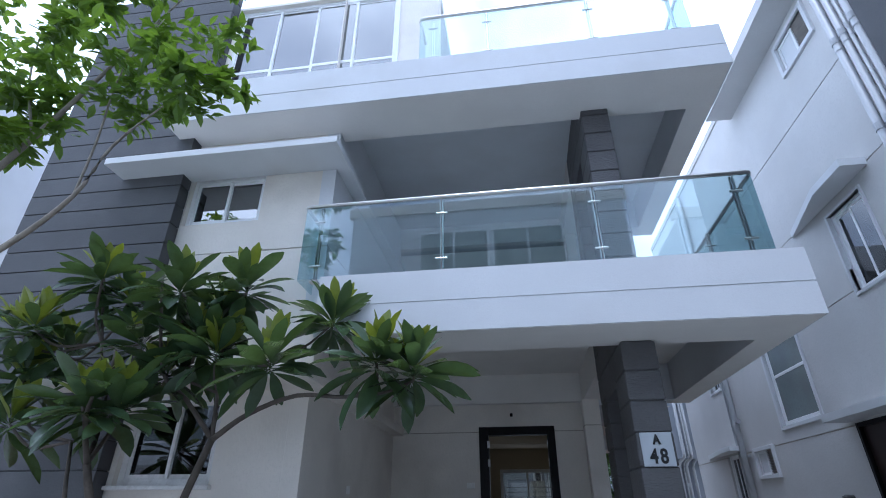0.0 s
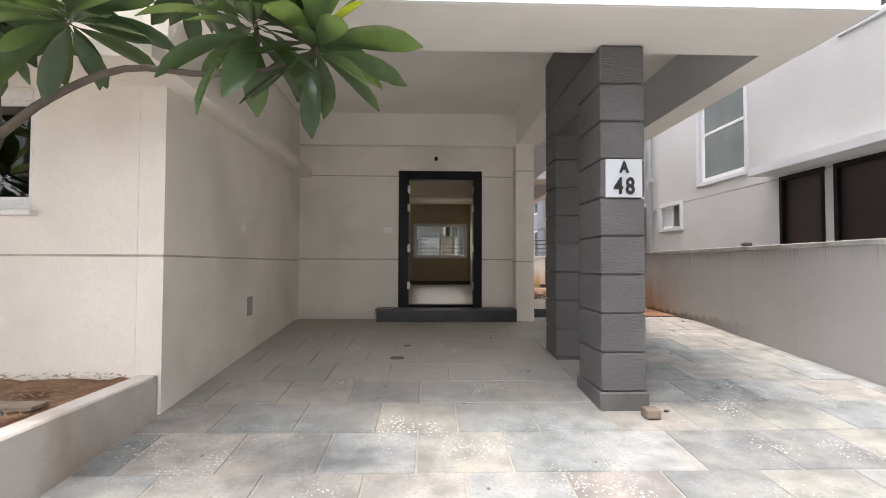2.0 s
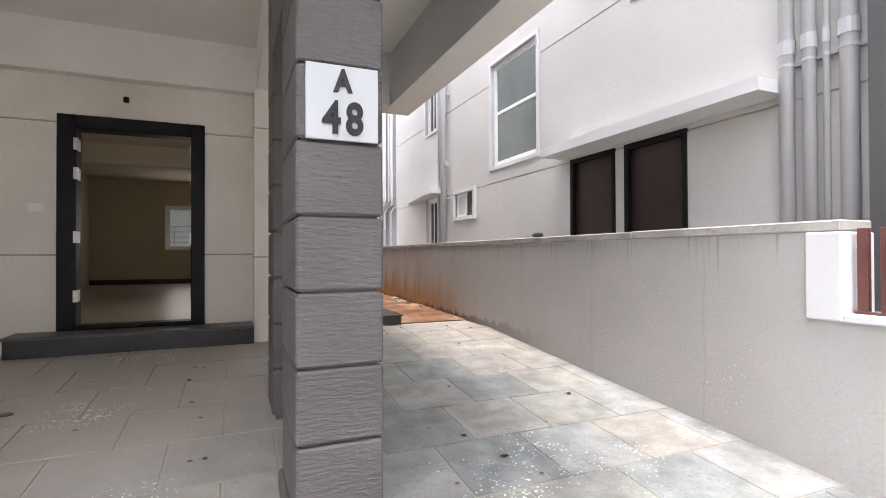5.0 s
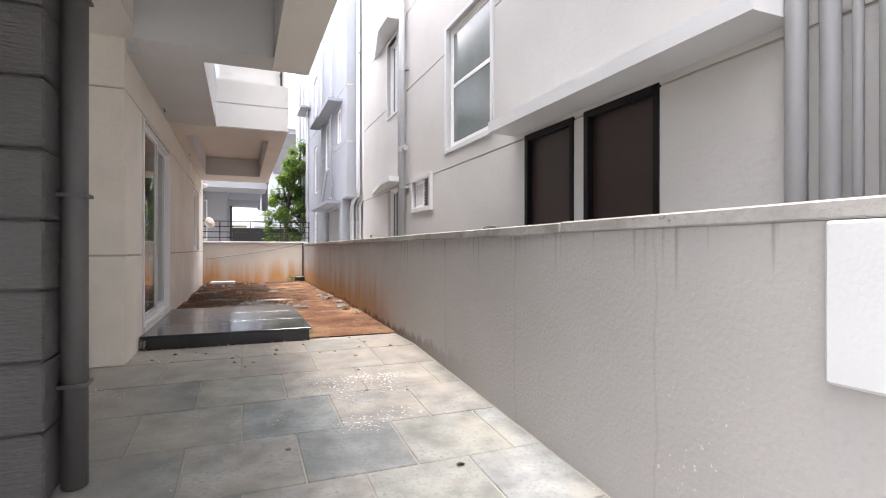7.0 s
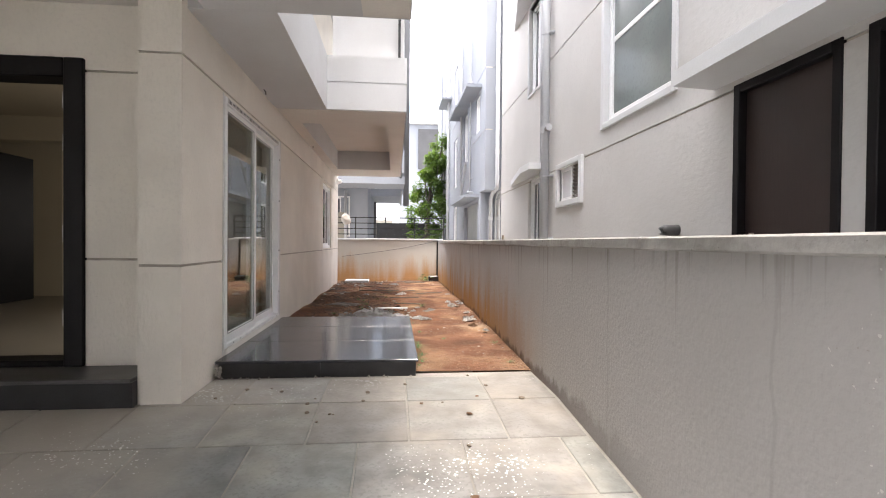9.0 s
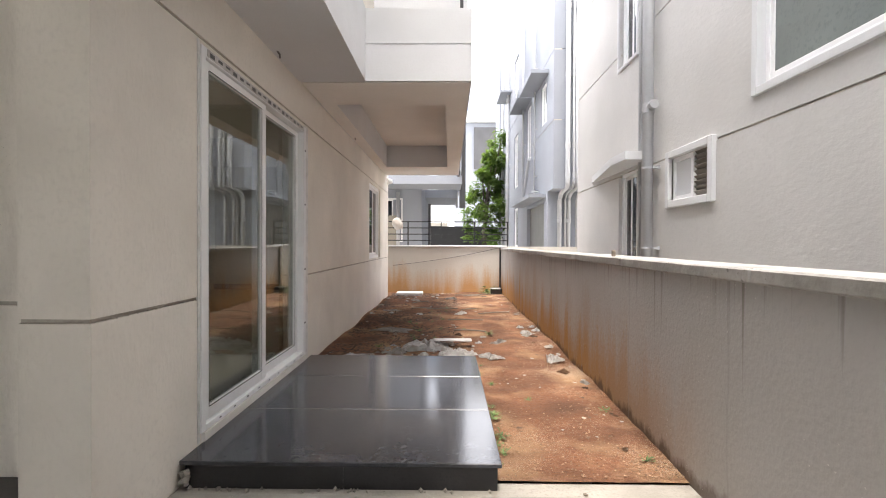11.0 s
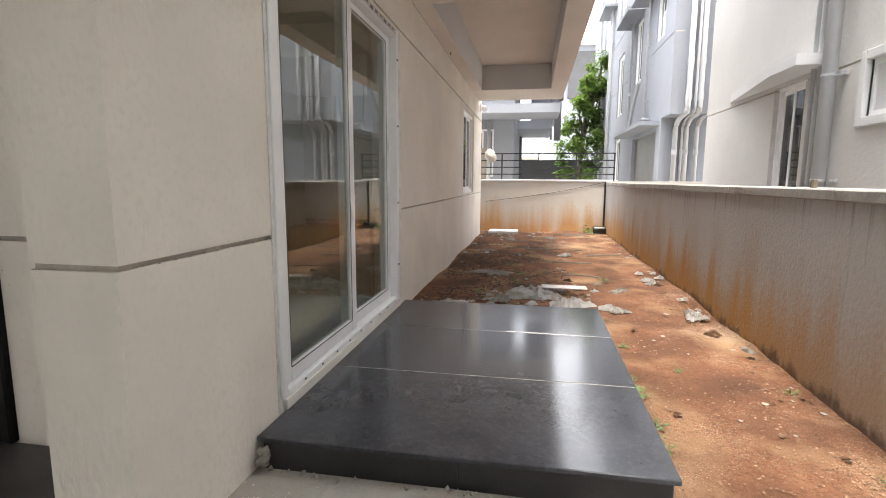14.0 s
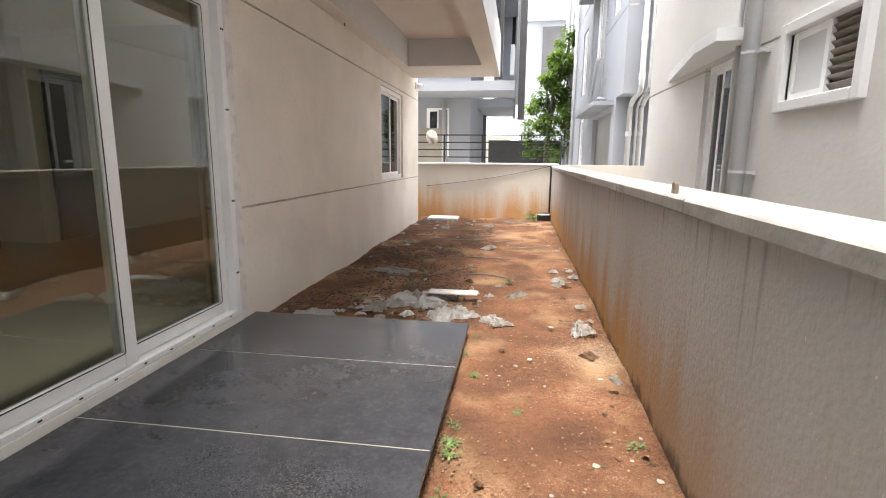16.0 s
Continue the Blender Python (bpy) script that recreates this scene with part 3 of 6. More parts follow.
railing = empty("railing", (WX + 0.08, 2, 1.03), "maroon steel flat-bar railing standing on the low white wall", "railing")
for k in range(44):
    yb = 5.06 - 0.108 * k
    part("bar", boxes((WX + 0.06, WX + 0.10, yb - 0.025, yb + 0.025, 1.03, 1.50), bevel=0.003), MAROON, railing)
part("foot_rail", boxes((WX + 0.055, WX + 0.105, 0.3, 5.10, 1.03, 1.045), bevel=0.003), MAROON, railing)

FARW = material("rust_stained_far_wall", (0.60, 0.57, 0.52), 0.9, 0.03, 1.1, 30, 0.3, 32, stain=(0.5, 0.46, 0.4), stain_amount=0.5, stain_scale=0.9)
add_rust(FARW, 10.0, 0.45, 1.5, (0.50, 0.25, 0.07), 0.85, 5.0)
bm = boxes((-8, 4.04, 19.3, 19.45, -0.6, 1.56), (4.04, 5.9, 19.35, 19.47, -0.6, 1.58))
structure("wall_boundary_rear", bm, FARW, "pale rear boundary wall stained orange by soil", "boundary wall")
structure("rear_coping", boxes((-8, 4.06, 19.27, 19.48, 1.56, 1.605), bevel=0.008), WHITE, "thin white coping on the rear wall", "trim")
structure("wall_joint", boxes((3.893, 3.926, 19.262, 19.298, 0.4, 1.556)), BLACKMETAL, "dark strip along the joint where two boundary walls meet", "trim")

# ---- house: ground floor ----
H = 9.6
wall("wall_carport_back", "y", 9.58, 0.2, -2.39, 1.05, 0.2, 3.7, CREAM, [(-0.79, 0.53, 0.60, 2.79)], (1.37, 2.715), "cream stucco wall behind the carport with scored joints")
wall("wall_carport_side", "x", -2.39, -0.2, 5.49, 9.58, -0.3, 3.7, CREAM, (), (1.35, 2.70), "cream stucco side wall of the carport", end_cut=True)
wall("wall_front", "y", 5.49, 0.2, -4.62, -2.592, -0.3, H, CREAM, [(-4.545, -3.40, 1.70, 2.66), (-4.59, -3.44, 5.0, 5.80), (-4.60, -2.60, 7.45, 9.55)], (1.35, 2.70, 4.52), "cream-white stucco front wall with two-pane windows")
wall("wall_front_corner", "x", -2.392, -0.2, 5.49, 9.58, 3.7, 7.05, WHITE, (), (4.52,), "white upper side wall of the front bay")
wall("wall_side", "x", 1.33, -0.2, 9.27, 18.5, 0.2, 7.06, CREAM, [(10.088, 12.057, 0.60, 2.722), (15.88, 17.2, 1.37, 2.70), (12.8, 14.6, 4.1, 6.1)], (1.34, 2.76, 4.6), "cream stucco side wall with scored horizontal joints", end_cut=True)
wall("pilaster", "y", 9.27, 0.31, 1.05, 1.13, 0.2, 3.19, CREAM, (), (1.34, 2.76), "cream corner pilaster", "pilaster")
wall("wall_rear", "y", 18.5, -0.2, -7.0, 1.13, 0.2, 7.06, CREAM, [(-0.80, 1.00, 1.50, 2.67)], (), "cream rear wall of the house")
wall("wall_upper_back", "y", 9.58, 0.2, -2.39, 1.13, 3.8, 6.41, CREAM, [(-1.5, 0.95, 3.85, 6.0)], (), "cream wall behind the first-floor balcony")
wall("wall_left_end", "x", -7.0, 0.2, 5.5, 18.3, -0.3, 7.06, CREAM, (), (), "outer end wall of the house")
structure("roof", boxes((-7.05, 1.36, 9.5, 18.55, 7.06, 7.16), (-7.05, -0.95, 5.7, 9.5, H, H + 0.2), (-7.05, -0.95, 9.3, 9.5, 7.1, H)), WHITE, "flat white roof slab", "roof")

# dark grey cladding of the left bay, board by board
clad = empty("wall_cladding", (-5.8, 5.3, -0.3), "dark grey horizontal board cladding on the front bay", "cladding", kind="structure")
part("backing", boxes((-6.98, -4.62, 5.31, 5.47, -0.3, H)), BLACKMETAL, clad)
z = -0.32
while z < H:
    part("board", boxes((-7.0, -4.60, 5.28, 5.475, z, z + 0.296), bevel=0.004), GREYCLAD, clad)
    z += 0.31

# chajjas round the front bay
for k, (za, zb) in enumerate(((2.68, 2.80), (5.74, 5.84))):
    bm = boxes((-5.56, -2.19, 4.90, 5.488, za, zb), (-2.388, -2.19, 5.488, 9.575, za, zb))
    structure("sunshade_%d" % (k + 1), bm, CREAM if k == 0 else WHITE, "thin white concrete sunshade round the front bay", "sunshade")


def balcony_slab(name, dz, x0, end_y, label):
    """Fascia with a scored line, beams below and the slab between them."""
    b, t = 3.10 + dz, 3.80 + dz
    bm = boxes((x0, 2.87, 4.912, 5.69, b, b + 0.328), (x0, 2.87, 4.912, 5.69, b + 0.342, t), (x0, 2.858, 4.924, 5.69, b + 0.328, b + 0.342))
    structure(name, bm, WHITE, label, "balcony")
    structure(name + "_side", boxes((2.52, 2.858, 5.69, 9.36, b, b + 0.328), (2.52, 2.858, 5.69, 9.36, b + 0.342, t), (2.52, 2.848, 5.69, 9.36, b + 0.328, b + 0.342),
                                    (1.44, 2.52, 9.0, 9.36, b + 0.001, t)), WHITE, "white edge beam along the balcony's side", "beam")
    structure(name + "_soffit", boxes((-2.38, 1.44, 5.69, 9.57, b + 0.60, t - 0.01), (1.44, 2.52, 5.69, 9.0, b + 0.60, t - 0.01)), SOFFIT, "pale ceiling panel over the carport", "ceiling")
    structure(name + "_beams", boxes((1.08, 1.44, 7.46, 9.575, b + 0.09, b + 0.6), (-2.38, 1.08, 9.44, 9.575, b + 0.09, b + 0.6)), SOFFIT, "cream beams under the balcony slab", "beam")
    structure(name + "_paint", boxes((x0 + 0.001, 2.85, 4.93, 5.692, b - 0.004, b), (2.521, 2.85, 5.692, 9.34, b - 0.004, b)), SOFFIT, "cream-painted underside of the balcony edge", "ceiling")


balcony_slab("balcony_first", 0.0, -2.185, 9.37, "white first-floor balcony edge with a scored line")
balcony_slab("balcony_second", 3.31, -4.84, 9.37, "white second-floor balcony edge with a scored line")
structure("balcony_second_wing", boxes((-4.84, -2.39, 5.69, 5.70, 6.41, 7.06)), WHITE, "white slab edge", "trim")
structure("terrace_floor", boxes((-4.84, 2.85, 5.0, 9.5, 7.0, 7.05)), WHITE, "pale terrace floor", "floor")

# strip between the two side balconies and the rear side balcony
structure("ledge", boxes((1.33, 1.93, 9.36, 11.88, 3.10, 3.75)), WHITE, "white concrete ledge joining two balconies", "ledge")
structure("balcony_side", boxes((1.34, 2.885, 11.88, 12.62, 3.10, 3.422), (1.34, 2.885, 11.88, 12.62, 3.436, 3.75), (1.34, 2.875, 11.89, 12.62, 3.422, 3.436), (2.65, 2.885, 12.62, 16.85, 3.10, 3.75), (1.34, 2.885, 16.85, 18.0, 3.10, 3.75),
                                (1.33, 1.50, 12.62, 16.85, 3.10, 3.75), (1.34, 2.88, 12.62, 16.85, 3.5, 3.74)), WHITE, "white side balcony slab with a coffered underside", "balcony")
structure("balcony_side_paint", boxes((1.345, 2.87, 11.92, 12.622, 3.094, 3.10), (2.648, 2.87, 12.622, 16.85, 3.094, 3.10), (1.345, 2.87, 16.85, 17.98, 3.094, 3.10),
                                      (1.345, 1.502, 12.622, 16.85, 3.094, 3.10), (1.503, 2.647, 12.63, 16.84, 3.494, 3.5)), SOFFIT, "cream-painted underside of the side balcony", "ceiling")
structure("balcony_side_upper", boxes((1.34, 2.885, 11.88, 18.0, 6.41, 7.06), (1.33, 1.93, 9.36, 11.86, 6.41, 7.06)), WHITE, "upper white side balcony slab", "balcony")
structure("balcony_parapet", boxes((1.95, 2.86, 12.25, 12.37, 3.75, 6.41)), WHITE, "white end wall of the side balcony", "wall")
rail2 = empty("balcony_railing", (2.8, 14.6, 3.75), "black steel railing on the side balcony", "railing")
for k in range(9):
    part("post", boxes((2.78, 2.81, 12.0 + k * 0.67, 12.03 + k * 0.67, 3.75, 4.65)), BLACKMETAL, rail2)
for zz in (4.0, 4.2, 4.4, 4.62):
    part("rail", boxes((2.785, 2.805, 12.0, 17.4, zz, zz + 0.03)), BLACKMETAL, rail2)
part("screen", boxes((2.86, 2.92, 18.0, 18.25, 3.10, 7.0)), GREYCLAD, rail2, "grey upright slab at the corner")

# ---- columns of grey blocks ----
def column(name, x0, x1, y0, y1, za, zb, label, first):
    e = empty(name, ((x0 + x1) / 2, (y0 + y1) / 2, za), label, "column", "carport columns", kind="structure")
    part("core", boxes((x0 + 0.022, x1 - 0.022, y0 + 0.022, y1 - 0.022, za, zb)), COLGREY, e)
    z = first
    while z < zb - 0.02:
        top = min(z + 0.302, zb)
        lo = max(z, za - 0.3)
        jit = 0.002 * random.random()
        part("block", boxes((x0 - jit, x1 + jit, y0 - jit, y1 + jit, lo, top), bevel=0.010), COLGREY, e)
        z += 0.313
    return e


c1 = column("column_front", 1.07, 1.43, 5.52, 6.12, 0.125, 3.10, "grey-painted carport column of rusticated blocks on a splashed plinth", 0.277)
part("plinth", boxes((1.05, 1.45, 5.50, 6.14, -0.1, 0.272), bevel=0.012), PLINTH, c1, "plinth speckled with paint")
column("column_rear", 1.085, 1.45, 7.0, 7.455, 0.2, 3.695, "grey-painted rear carport column of rusticated blocks", 0.277)
for nm, dz in (("beam_link", 0.0), ("beam_link_upper", 3.31)):
    structure(nm, boxes((1.08, 1.44, 6.12, 7.0, 2.72 + dz, 3.09 + dz), (1.095, 1.43, 5.70, 7.0, 3.09 + dz, 3.105 + dz), (1.08, 1.44, 5.70, 7.0, 3.105 + dz, 3.695 + dz), bevel=0.004), COLGREY,
              "dark grey beam joining the two columns up to the ceiling", "beam")
column("column_upper", 1.07, 1.43, 5.52, 6.12, 3.8, 6.41, "dark grey upper balcony column of rusticated blocks", 3.81)
column("column_upper_rear", 1.085, 1.45, 7.0, 7.455, 3.8, 7.005, "dark grey rear upper balcony column", 3.81)

# ---- front planter ----
KERB = material("soil_splashed_kerb_plaster", (0.50, 0.475, 0.435), 0.88, 0.05, 2.5, 40, 0.5, 30, stain=(0.33, 0.25, 0.17), stain_amount=0.7, stain_scale=1.8)
add_specks(KERB, (0.28, 0.2, 0.13), 30.0, 0.6, 0.12)
kerb = boxes((-2.56, -2.41, 3.64, 5.488, -0.3, 0.43), (-6.6, -2.56, 3.64, 3.80, -0.3, 0.43), bevel=0.012)
structure("planter_kerb", kerb, KERB, "white plastered kerb round the planting bed", "kerb")
bm = bmesh.new()
grid = [[bm.verts.new((-6.6 + 4.06 * i / 50, 3.78 + 1.74 * j / 24, 0.395 + 0.05 * noise.noise((i * 0.17, j * 0.17, 4)) + 0.02 * noise.noise((i * 0.7, j * 0.7, 9)))) for i in range(51)] for j in range(25)]
for j in range(24):
    for i in range(50):
        bm.faces.new((grid[j][i], grid[j][i + 1], grid[j + 1][i + 1], grid[j + 1][i]))
structure("planting_bed", bm, SOIL, "red-brown soil of the planting bed", "ground", smooth=True)

# ---- inside the hall ----
structure("hall_floor", boxes((-4.8, 1.13, 9.60, 18.3, 0.3, 0.62)), INTFLOOR, "polished cream tile floor of the hall", "floor")
structure("hall_ceiling", boxes((-4.8, 1.13, 9.78, 18.3, 3.3, 3.5)), INTERIOR, "ivory hall ceiling", "ceiling")
wall("wall_hall_left", "x", -4.6, -0.15, 9.78, 18.3, 0.62, 3.3, INTERIOR, (), (), "ivory hall wall")
structure("hall_beam", boxes((-4.6, 1.12, 13.6, 13.85, 2.95, 3.3)), INTERIOR, "ivory ceiling beam in the hall", "beam")
structure("wall_hall_lining", boxes((-4.6, -0.80, 18.27, 18.298, 0.62, 3.3), (1.0, 1.128, 18.27, 18.298, 0.62, 3.3), (-0.80, 1.0, 18.27, 18.298, 0.62, 1.5), (-0.80, 1.0, 18.27, 18.298, 2.67, 3.3),
                                    (1.10, 1.129, 9.79, 10.14, 0.62, 3.3), (1.10, 1.129, 12.03, 15.87, 0.62, 3.3), (1.10, 1.129, 17.21, 18.27, 0.62, 3.3), (1.10, 1.129, 10.14, 12.03, 2.71, 3.3),
                                    (1.10, 1.129, 15.87, 17.21, 2.71, 3.3), (1.10, 1.129, 15.87, 17.21, 0.62, 1.35)), INTERIOR, "ivory painted inner face of hall walls", "wall")
structure("baseboard", boxes((-4.58, 1.09, 18.25, 18.27, 0.62, 0.74)), BROWNDOOR, "dark skirting along the hall wall", "baseboard")
structure("wall_partition", boxes((-2.60, -2.45, 14.3, 18.27, 0.62, 3.3), (-4.6, -2.45, 14.15, 14.3, 0.62, 3.3)), INTERIOR, "ivory partition in the hall", "wall")
hd = empty("inner_door", (-2.42, 13.1, 0.62), "dark brown inner door standing ajar in the hall", "door")
part("leaf", boxes((-2.60, -2.55, 12.6, 13.68, 0.63, 2.68), bevel=0.004), BLACKFRAME, hd)
part("handle", boxes((-2.55, -2.51, 12.7, 12.82, 1.6, 1.63), bevel=0.004), STEEL, hd)
rd = empty("inner_door", (-2.44, 14.75, 0.62), "black-framed closed inner door in the hall partition", "door")
part("leaf", boxes((-2.448, -2.425, 14.42, 15.08, 0.63, 2.62), bevel=0.003), BROWNDOOR, rd)
for d in ((-2.448, -2.40, 14.33, 14.415, 0.63, 2.70), (-2.448, -2.40, 15.085, 15.17, 0.63, 2.70), (-2.448, -2.40, 14.415, 15.085, 2.625, 2.70)):
    part("door_frame", boxes(d, bevel=0.003), BLACKFRAME, rd)
part("handle", boxes((-2.425, -2.38, 14.48, 14.58, 1.6, 1.63), bevel=0.004), STEEL, rd)

window_unit("window_rear", "y", 18.44, -0.80, 1.00, 1.50, 2.67, -1, 2, "white sliding rear window of the hall")
window_unit("window_front", "y", 5.56, -4.545, -3.40, 1.70, 2.66, 1, 2, "plaster-smeared white two-pane window in the front bay", DIRTYUPVC, TINT, fw=0.07)
structure("front_sill", boxes((-4.60, -3.36, 5.42, 5.56, 1.655, 1.698), bevel=0.006), DIRTYUPVC, "plastered window sill", "sill")
window_unit("window_upper", "y", 5.56, -4.588, -3.44, 5.0, 5.80, 1, 2, "white two-pane upper window of the front bay", UPVC, SKYGLASS, fw=0.06)
window_unit("window_top", "y", 5.56, -4.60, -1.62, 7.45, 9.55, 1, 4, "wide white four-pane top-floor window", UPVC, SKYGLASS, fw=0.06, transom=8.02)
window_unit("window_balcony", "y", 9.66, -1.5, 0.95, 3.85, 6.0, 1, 3, "white-framed sliding balcony door", UPVC, TINT, fw=0.07)
window_unit("window_side", "x", 1.30, 15.88, 17.2, 1.37, 2.70, -1, 2, "white two-pane sliding window in the side wall", UPVC, TINT, fw=0.06)
window_unit("window_side_upper", "x", 1.30, 12.8, 14.6, 4.1, 6.1, -1, 2, "white upper side window", UPVC, TINT, fw=0.06)
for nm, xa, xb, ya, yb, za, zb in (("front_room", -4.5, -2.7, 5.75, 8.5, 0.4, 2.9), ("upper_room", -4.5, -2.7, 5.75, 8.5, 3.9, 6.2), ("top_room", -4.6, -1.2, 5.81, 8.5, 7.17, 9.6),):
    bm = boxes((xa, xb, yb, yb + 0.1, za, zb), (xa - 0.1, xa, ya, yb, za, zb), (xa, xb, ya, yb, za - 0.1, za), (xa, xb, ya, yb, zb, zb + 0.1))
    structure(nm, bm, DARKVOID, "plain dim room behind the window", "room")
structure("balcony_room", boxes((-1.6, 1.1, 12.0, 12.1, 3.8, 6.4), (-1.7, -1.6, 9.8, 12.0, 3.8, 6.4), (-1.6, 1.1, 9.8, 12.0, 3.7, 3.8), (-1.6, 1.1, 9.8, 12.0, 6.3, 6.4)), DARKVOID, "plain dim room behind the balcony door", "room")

# daylight that the hall gets through its glazed openings
def opening_light(name, at, target, w, h, watts):
    l = bpy.data.lights.new(name, "AREA")
    l.shape, l.size, l.size_y, l.energy, l.color = "RECTANGLE", w, h, watts, (1.0, 0.97, 0.92)
    o = new(name, l)
    o.matrix_world = look(at, target)


opening_light("rear_window_daylight", (0.1, 18.2, 2.08), (0.1, 10, 2.08), 1.6, 1.0, 3)
opening_light("sliding_door_daylight", (1.05, 11.08, 1.65), (-4, 11.08, 1.65), 1.6, 1.9, 5)

# ---- side sliding door ----
sd = empty("sliding_door", (1.30, 11.08, 0.60), "white two-leaf sliding glass door, closed", "door", kind="structure")
for nm, d in (("jamb", (1.235, 1.345, 10.09, 10.138, 0.60, 2.72)), ("jamb", (1.235, 1.345, 12.0, 12.055, 0.60, 2.72)),
              ("head", (1.235, 1.345, 10.138, 12.0, 2.665, 2.72)), ("track", (1.235, 1.345, 10.138, 12.0, 0.60, 0.635))):
    part(nm, boxes(d, bevel=0.004), UPVC, sd)
for a, b2, x in ((10.14, 11.09, 1.308), (11.01, 11.998, 1.268)):
    leaf = part("leaf", boxes((x - 0.018, x + 0.018, a, a + 0.072, 0.64, 2.662), (x - 0.018, x + 0.018, b2 - 0.085, b2, 0.64, 2.662),
                              (x - 0.018, x + 0.018, a + 0.072, b2 - 0.085, 0.64, 0.715), (x - 0.018, x + 0.018, a + 0.072, b2 - 0.085, 2.61, 2.662), bevel=0.004), UPVC, sd)
    gasket = 0.006
    part("gasket", boxes((x + 0.018, x + 0.0195, a + 0.072 - gasket, a + 0.072, 0.715, 2.61), (x + 0.018, x + 0.0195, b2 - 0.085, b2 - 0.085 + gasket, 0.715, 2.61),
                         (x + 0.018, x + 0.0195, a + 0.072, b2 - 0.085, 0.709, 0.715), (x + 0.018, x + 0.0195, a + 0.072, b2 - 0.085, 2.61, 2.616)), BLACKMETAL, leaf, "black rubber gasket")
    p = part("pane", boxes((x - 0.004, x + 0.004, a + 0.05, b2 - 0.06, 0.70, 2.63)), DOORGLASS, leaf)
    p.visible_shadow = False

tape = part("protective_tape", boxes((1.3452, 1.3475, 10.15, 11.99, 2.672, 2.714)), PLASTIC_SHEET, sd, "grey printed protective film on the head")
for k in range(18):
    part("print", boxes((1.3475, 1.3485, 10.18 + 0.1 * k, 10.235 + 0.1 * k, 2.684 + 0.006 * (k % 3 - 1), 2.702)), GRANGREY, tape)
for yk in (12.02, 12.04):
    for zk in (0.9, 1.4, 2.0, 2.5):
        part("screw", boxes((1.345, 1.348, yk - 0.006, yk + 0.006, zk - 0.006, zk + 0.006)), BLACKMETAL, sd)
structure("door_reveal", boxes((1.331, 1.337, 12.062, 12.15, 0.55, 2.74), (1.331, 1.336, 10.065, 10.086, 0.551, 2.74)), DIRTYUPVC, "rough white plaster band beside the sliding door", "trim")
structure("door_sill", boxes((1.331, 1.352, 10.11, 12.06, 0.5505, 0.598)), SOFFIT, "rough cement sill under the sliding door", "sill")

for yk in range(9):
    part("weep_slot", boxes((1.345, 1.347, 10.3 + 0.2 * yk, 10.32 + 0.2 * yk, 0.613, 0.621)), BLACKMETAL, sd)

# ---- mortar crumbs left along the scored joints ----
crumb_rng = random.Random(77)
crumbs = bmesh.new()


def crumb(bm, c, r):
    """One lumpy little pyramid-ended crumb."""
    ring = [bm.verts.new((c[0] + r * crumb_rng.uniform(-0.35, 0.35), c[1] + r * math.cos(a) * crumb_rng.uniform(0.7, 1.6), c[2] + r * math.sin(a) * crumb_rng.uniform(0.5, 1.0))) for a in (0, 1.26, 2.51, 3.77, 5.03)]
    tips = [bm.verts.new((c[0] + r * s, c[1], c[2])) for s in (0.7, -0.7)]
    for k in range(5):
        bm.faces.new((ring[k], ring[(k + 1) % 5], tips[0]))
        bm.faces.new((ring[(k + 1) % 5], ring[k], tips[1]))


for z, spans in ((1.34, ((9.30, 10.1), (12.2, 15.85))), (2.76, ((9.30, 18.4),))):
    for y0, y1 in spans:
        for k in range(int((y1 - y0) * 60)):
            y = crumb_rng.uniform(y0, y1)
            if noise.noise(Vector((y * 3.1, z, 0))) < -0.15:
                continue
            crumb(crumbs, (1.326 - crumb_rng.uniform(0, 0.014), y, z + crumb_rng.choice((-0.013, -0.012, -0.009, 0.012))), crumb_rng.uniform(0.003, 0.0085))
structure("joint_crumbs", crumbs, CRUMB, "rough mortar crumbs along the scored wall joints", "trim")

# ---- granite slab at the side door ----
gs = empty("granite_step", (2.15, 10.95, 0.41), "polished black granite landing in three strips outside the sliding door", "step")
part("base", boxes((1.36, 2.935, 9.895, 12.23, 0.30, 0.525)), GRANSIDE, gs)
for a, b2 in ((9.865, 10.668), (10.672, 11.488), (11.492, 12.25)):
    part("slab", boxes((1.34, 2.955, a, b2, 0.527, 0.55), bevel=0.004), GRANITE, gs)
for yj in (10.67, 11.49):
    part("joint", boxes((1.345, 2.95, yj - 0.0035, yj + 0.0035, 0.53, 0.5485)), GROUT, gs, "pale grout line")
part("riser", boxes((1.36, 2.16, 9.885, 9.895, 0.36, 0.525), bevel=0.002), GRANSIDE, gs)
part("riser", boxes((2.165, 2.935, 9.885, 9.895, 0.36, 0.525), bevel=0.002), GRANSIDE, gs)

smear = bmesh.new()
for k in range(46):
    corner = k < 16
    c = (1.352 + 0.03 * crumb_rng.random(), 9.85 + 0.03 * crumb_rng.random(), crumb_rng.uniform(0.42, 0.50)) if corner else (crumb_rng.uniform(1.36, 2.9), 9.872 - 0.03 * crumb_rng.random() ** 2, 0.413)
    crumb(smear, c, crumb_rng.uniform(0.012, 0.03) if corner else crumb_rng.uniform(0.006, 0.018))
structure("mortar_smear", smear, GROUT, "lumpy cement left at the foot of the granite landing", "mortar")

